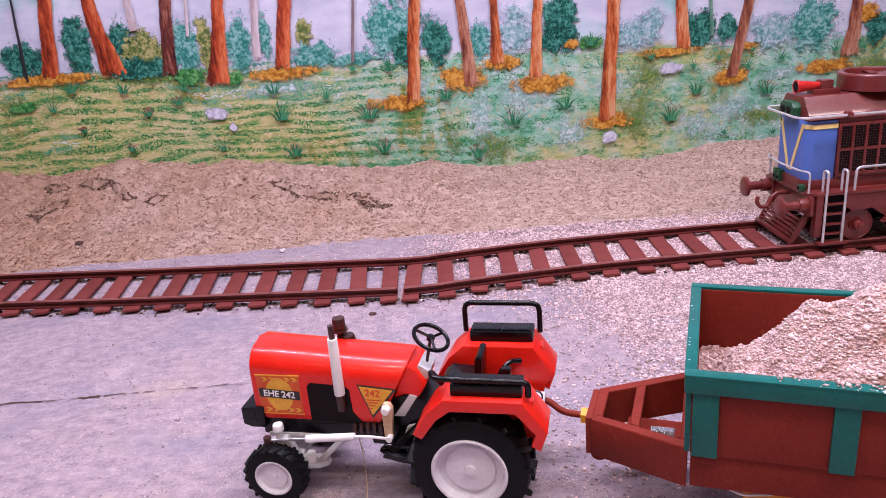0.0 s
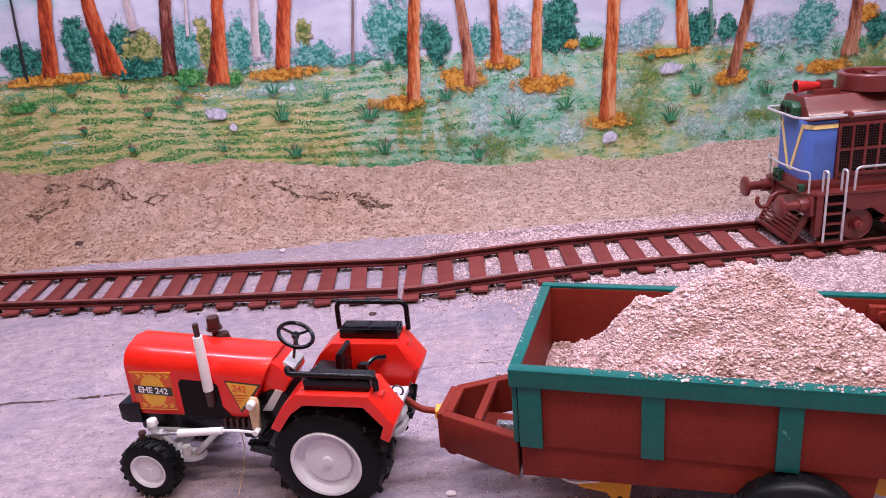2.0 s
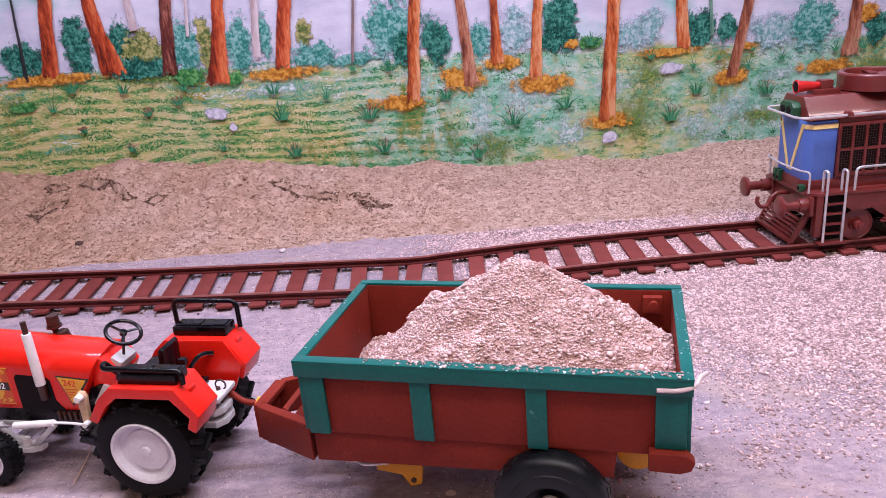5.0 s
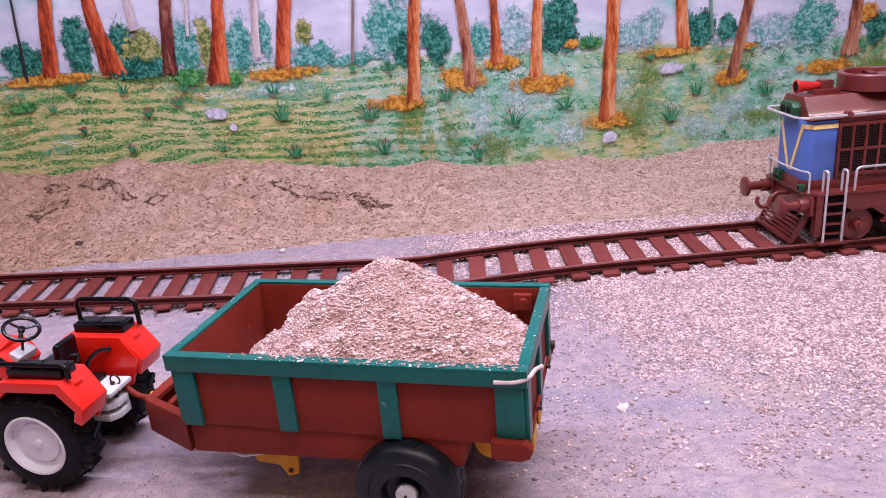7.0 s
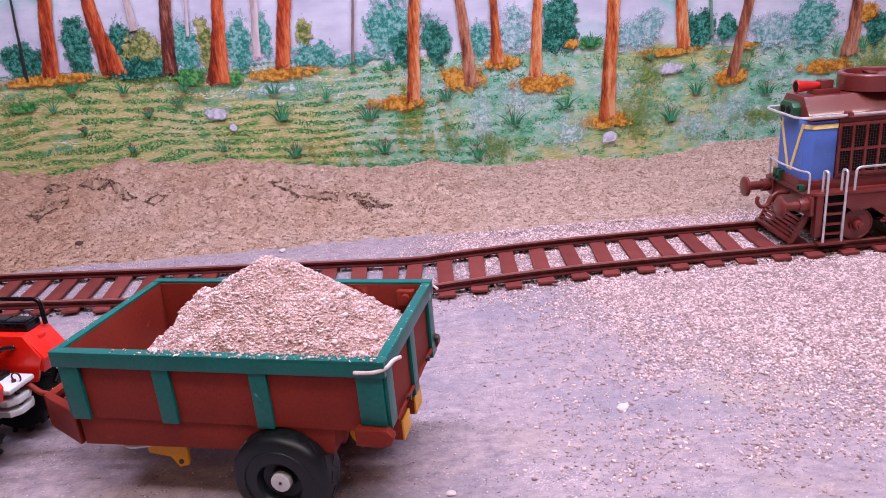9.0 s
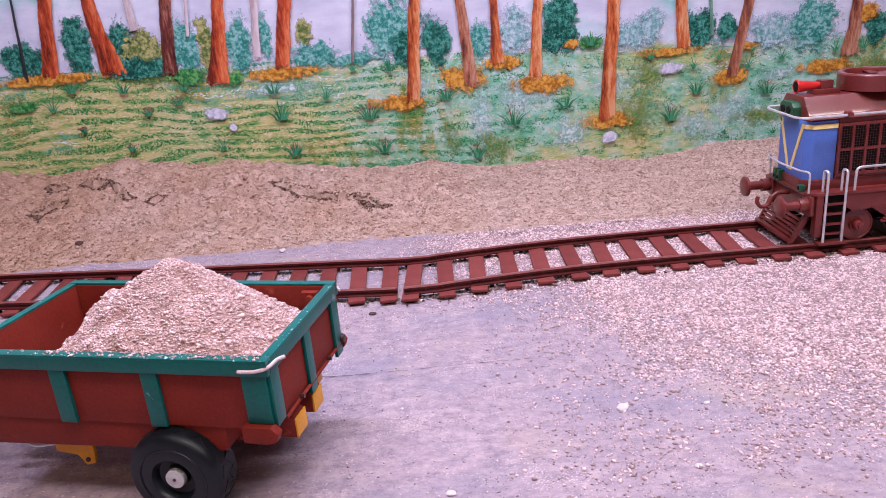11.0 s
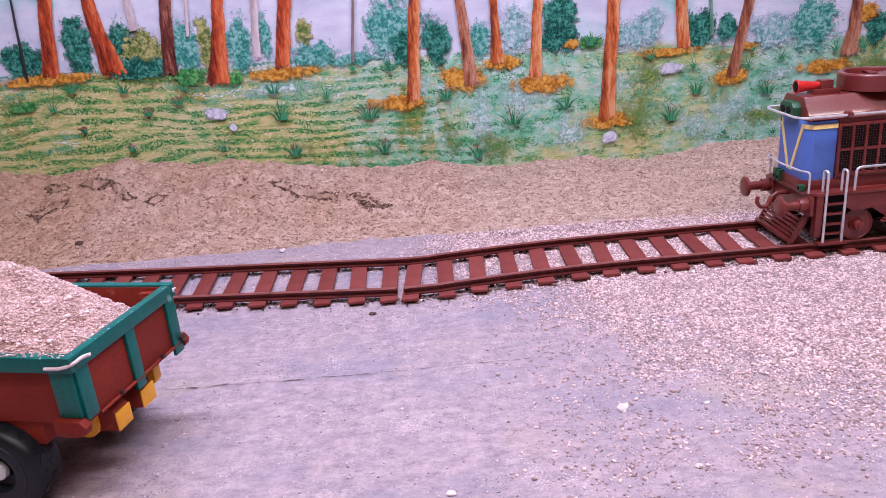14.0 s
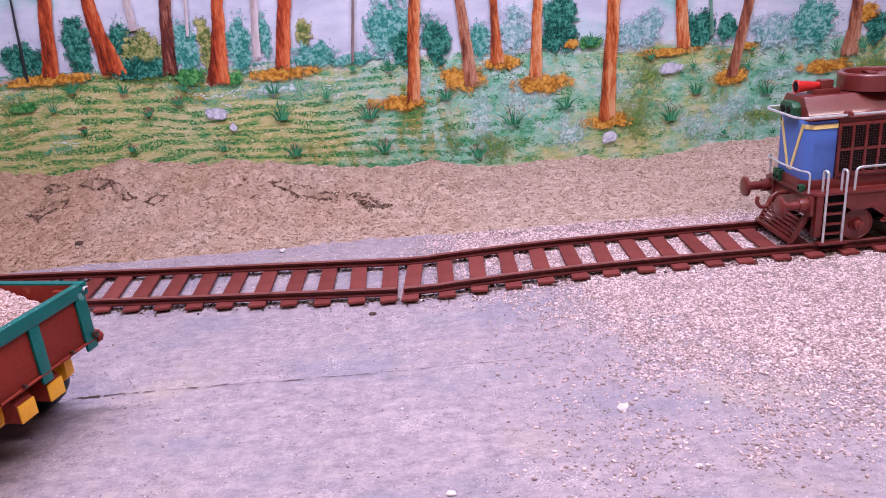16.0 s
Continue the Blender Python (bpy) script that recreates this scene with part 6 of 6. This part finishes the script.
    # exhaust and air cleaner
    part("exhaust_base", rod((0.0645, y0 - 0.003, 0.088), (0.0647, y0 - 0.004, 0.107), 0.0038, seg=14), M["brown"], t)
    part("exhaust", rod((0.0647, y0 - 0.004, 0.104), (0.0650, y0 - 0.004, 0.158), 0.0047, 0.0043, 18, bevel=0.0006), M["white"], t, "white exhaust pipe")
    part("exhaust_tip", rod((0.0650, y0 - 0.004, 0.157), (0.0650, y0 - 0.004, 0.170), 0.0026, seg=14), M["brown"], t)
    ac = part("air_cleaner", rod((0.052, VC + 0.018, 0.128), (0.052, VC + 0.018, 0.143), 0.0030, seg=14), M["brown"], t, "dark brown mushroom air cleaner")
    part("cap", rod((0.052, VC + 0.018, 0.142), (0.052, VC + 0.018, 0.1535), 0.0062, 0.0058, 18, bevel=0.001), M["brown"], ac)
    part("collar", rod((0.052, VC + 0.018, 0.1405), (0.052, VC + 0.018, 0.1425), 0.0075, seg=18), M["brown"], ac)
    part("bowl", rod((0.059, VC + 0.018, 0.128), (0.059, VC + 0.018, 0.1370), 0.008, 0.006, 16, bevel=0.001), M["brown"], ac)
    # dashboard and steering wheel
    part("dashboard", prism([(0.104, 0.080), (0.122, 0.128), (0.131, 0.122), (0.139, 0.108), (0.133, 0.098), (0.118, 0.080)], VC - 0.020, VC + 0.020, "y", 0.002), red, t)
    part("instrument_box", prism([(0.128, 0.116), (0.132, 0.1245), (0.142, 0.118), (0.139, 0.110)], VC - 0.013, VC + 0.013, "y", 0.001), M["grey"], t)
    part("column_cover", prism([(0.108, 0.078), (0.124, 0.100), (0.131, 0.098), (0.118, 0.078)], VC - 0.0225, VC - 0.0195, "y", 0.001), M["grey"], t)
    part("steering_column", rod((0.136, VC, 0.118), (0.1415, VC, 0.1415), 0.0014, seg=10), M["brown"], t)
    sw = part("steering_wheel", tube([(0.0158 * math.cos(a), 0.0158 * math.sin(a), 0) for a in np.linspace(0, 2 * math.pi, 36, endpoint=False)], 0.0019, 8, closed=True), blk, t)
    sw.matrix_basis = pose(0.1425, VC, 0.1445, 8, 28, 0)
    part("hub", rod((0, 0, -0.003), (0, 0, 0.0015), 0.0035, seg=12, bevel=0.0005), blk, sw)
    for a in (60, 180, 300):
        q = radians(a)
        part("spoke", tube([(0, 0, 0), (0.0150 * math.cos(q), 0.0150 * math.sin(q), 0)], 0.0013, 6), blk, sw)
    # driver's seat
    part("seat", prism([(0.150, 0.096), (0.150, 0.106), (0.156, 0.110), (0.184, 0.108), (0.184, 0.096)], VC - 0.019, VC + 0.019, "y", 0.002), blk, t)
    part("backrest", prism([(0.179, 0.098), (0.1815, 0.130), (0.1845, 0.1335), (0.188, 0.131), (0.186, 0.098)], VC - 0.012, VC + 0.016, "y", 0.002), blk, t)
    part("seat_post", box(0.158, 0.176, VC - 0.01, VC + 0.01, 0.08, 0.097), blk, t)
    # mudguards with side seats
    out = [(0.1365, 0.089), (0.1500, 0.110), (0.1640, 0.1225), (0.2270, 0.1225), (0.2460, 0.096), (0.2400, 0.0790)]
    inn = [(0.2325, 0.0835), (0.2365, 0.0940), (0.2210, 0.1120), (0.1690, 0.1120), (0.1570, 0.1030), (0.1440, 0.0850)]
    for s in (-1, 1):
        a, b = sorted((VC + s * 0.0655, VC + s * 0.029))
        mg = part("mudguard", prism(out + inn, a, b, "y", 0.0012), red, t, "red angular mudguard")
        wall = [(0.1365, 0.089), (0.1500, 0.110), (0.1640, 0.1225), (0.2270, 0.1225), (0.2430, 0.096), (0.2300, 0.068), (0.1500, 0.068)]
        part("inner_wall", prism(wall, *sorted((VC + s * 0.031, VC + s * 0.0268)), "y", 0.001), red, mg)
        part("reflector_boss", box(0.2285, 0.2345, *sorted((VC + s * 0.042, VC + s * 0.052)), 0.108, 0.1165, 0.001), red, mg)
        ss = part("side_seat", box(0.1690, 0.2265, *sorted((VC + s * 0.037, VC + s * 0.058)), 0.1222, 0.1320, 0.0015), blk, t, "black side seat on the mudguard")
        for x in (0.1715, 0.1985):
            part("pad", box(x, x + 0.0255, *sorted((VC + s * 0.040, VC + s * 0.055)), 0.1312, 0.1332, 0.0008), blk, ss)
        z1 = 0.1385 if s < 0 else 0.1510
        yy = VC + s * (0.059 if s > 0 else 0.055)
        if s < 0:
            part("grab_rail", tube(bend([(0.2310, yy, 0.1225), (0.2310, yy + 0.001, 0.1345), (0.1560, yy - 0.001, 0.1365), (0.1515, yy + 0.008, 0.1380), (0.1590, yy + 0.014, 0.1235)], 0.007, 5), 0.0026, 10), blk, ss, "black tubular grab rail")
            continue
        part("grab_rail", tube(bend([(0.1615, yy, 0.1225), (0.1615, yy, z1), (0.2310, yy, z1), (0.2310, yy, 0.1225)], 0.008, 5), 0.0025, 10), blk, ss, "black tubular grab rail")
    # levers and hitch
    part("lift_lever", tube(bend([(0.196, VC + 0.006, 0.086), (0.198, VC + 0.010, 0.104), (0.206, VC + 0.020, 0.112), (0.216, VC + 0.026, 0.110)], 0.006), 0.0022, 8), blk, t)
    part("lift_lever", prism([(0.203, 0.088), (0.203, 0.124), (0.206, 0.1265), (0.213, 0.1265), (0.213, 0.120), (0.2095, 0.117), (0.2095, 0.088)], VC - 0.020, VC - 0.013, "y", 0.0012), blk, t)
    part("lift_arm_boss", box(0.196, 0.212, VC - 0.016, VC + 0.016, 0.082, 0.090, 0.002), blk, t)
    hb = part("hitch_block", box(0.206, 0.238, VC - 0.018, VC + 0.018, 0.079, 0.0845, 0.002), M["grey"], t, "pale grey hitch casting")
    for z in (0.052, 0.064):
        part("hitch_plate", prism([(0.204, VC - 0.017), (0.230, VC - 0.017), (0.237, VC - 0.008), (0.237, VC + 0.008), (0.230, VC + 0.017), (0.204, VC + 0.017)], z, z + 0.0065, "z", 0.001), M["grey"], hb)
    part("hitch_back", box(0.202, 0.216, VC - 0.016, VC + 0.016, 0.05, 0.080, 0.001), M["grey"], hb)
    part("pin_ring", tube([(0.231 + 0.0052 * math.cos(a), VC + 0.002, 0.0885 + 0.0052 * math.sin(a)) for a in np.linspace(0, 2 * math.pi, 20, endpoint=False)], 0.0009, 6, closed=True), M["brown"], hb)
    part("pin", rod((0.229, VC, 0.052), (0.229, VC, 0.087), 0.0022, seg=10), M["brown"], hb)
    fw = [ribbed_wheel("front_wheel", 0.0292, 0.017, 0.0172, 20, t, (0.0, VC + s * 0.047, 0.0292), s, 0.0012, "black front tyre with pale rim", step=0.45) for s in (-1, 1)]
    rw = [ribbed_wheel("rear_wheel", 0.0532, 0.033, 0.0312, 15, t, (0.1805, VC + s * 0.0470, 0.0532), s, 0.0034, "large black lugged rear tyre with pale rim", step=0.6) for s in (-1, 1)]
    return t, fw, rw


trailer_thing, trailer_wheels = trailer()
heap = sand_load()
tractor_thing, front_wheels, rear_wheels = tractor()


# ---------------------------------------------------------------- the run along the boards
TRAILER_PATH = [(0.0, 0.1636, 0.4517, -20.9), (0.5, 0.1321, 0.4605, -20.1), (1.0, 0.1020, 0.4670, -19.0), (1.5, 0.0758, 0.4730, -18.5), (2.0, 0.0423, 0.4812, -17.9),
                (2.5, 0.0114, 0.4895, -17.1), (3.0, -0.0171, 0.4965, -16.4), (3.5, -0.0459, 0.5046, -15.8), (4.0, -0.0686, 0.5108, -15.6)]
TRAILER_PATH += [(6.5, -0.2105, 0.5477, -15.2), (7.0, -0.2377, 0.5550, -15.2), (7.5, -0.2637, 0.5608, -14.8), (8.0, -0.2922, 0.5683, -14.5), (8.5, -0.3216, 0.5756, -14.1), (9.0, -0.3463, 0.5818, -13.8)]
TRAILER_PATH += [(11.5, -0.4662, 0.6024, -13.3), (12.0, -0.4976, 0.6061, -13.1), (12.5, -0.5274, 0.6096, -12.7), (13.0, -0.5552, 0.6163, -12.5), (13.5, -0.5835, 0.6230, -12.5),
                 (14.0, -0.6172, 0.6300, -12.5), (14.5, -0.6395, 0.6374, -12.6), (15.0, -0.6678, 0.6430, -12.7), (15.5, -0.6993, 0.6540, -13.1), (16.0, -0.7234, 0.6617, -13.1)]
TRACTOR_YAW = [(0.0, -13.4), (2.0, -12.6), (4.0, -12.3), (9.0, -12.8), (16.0, -13.0)]
TRACTOR_PATH = [(0.0, -0.1685, 0.5535), (0.5, -0.2001, 0.5597), (1.0, -0.2308, 0.5672), (1.5, -0.2566, 0.5732), (2.0, -0.2903, 0.5803), (2.5, -0.3233, 0.5871), (3.0, -0.3526, 0.5927), (3.5, -0.3809, 0.5986), (4.0, -0.4042, 0.6047)]
HITCH_U, HITCH_V, HITCH_X, HITCH_Y = -0.125, 0.0812, 0.228, 0.0683


def at_time(table, t, k):
    return float(np.interp(t, [r[0] for r in table], [r[k] for r in table]))


def motions():
    times = [i * 0.5 for i in range(33)]
    rows_tr, rows_ta, dist_tr, dist_ta = [], [], [0.0], [0.0]
    last_tr = last_ta = None
    for t in times:
        x, y, a = (at_time(TRAILER_PATH, t, k) for k in (1, 2, 3))
        b = at_time(TRACTOR_YAW, t, 1)
        if t <= 4.0:
            tx, ty = at_time(TRACTOR_PATH, t, 1), at_time(TRACTOR_PATH, t, 2)
        else:
            hx = x + HITCH_U * math.cos(radians(a)) - HITCH_V * math.sin(radians(a))
            hy = y + HITCH_U * math.sin(radians(a)) + HITCH_V * math.cos(radians(a))
            tx = hx - HITCH_X * math.cos(radians(b)) + HITCH_Y * math.sin(radians(b))
            ty = hy - HITCH_X * math.sin(radians(b)) - HITCH_Y * math.cos(radians(b))
        if last_tr:
            dist_tr.append(dist_tr[-1] + math.hypot(x - last_tr[0], y - last_tr[1]))
            dist_ta.append(dist_ta[-1] + math.hypot(tx - last_ta[0], ty - last_ta[1]))
        last_tr, last_ta = (x, y), (tx, ty)
        rows_tr.append((t, pose(x, y, 0.0005, 0, 0, a)))
        rows_ta.append((t, pose(tx, ty, 0.0005, 0, 0, b)))
    walk(trailer_thing, rows_tr)
    walk(heap, rows_tr)
    walk(tractor_thing, rows_ta)
    for wheels, dist, r in ((trailer_wheels, dist_tr, 0.0452), (front_wheels, dist_ta, 0.0292), (rear_wheels, dist_ta, 0.0532)):
        for w in wheels:
            x, y, z = w.location
            walk(w, [(t, pose(x, y, z, 0, -math.degrees(d / r), 0)) for t, d in zip(times, dist)])


motions()
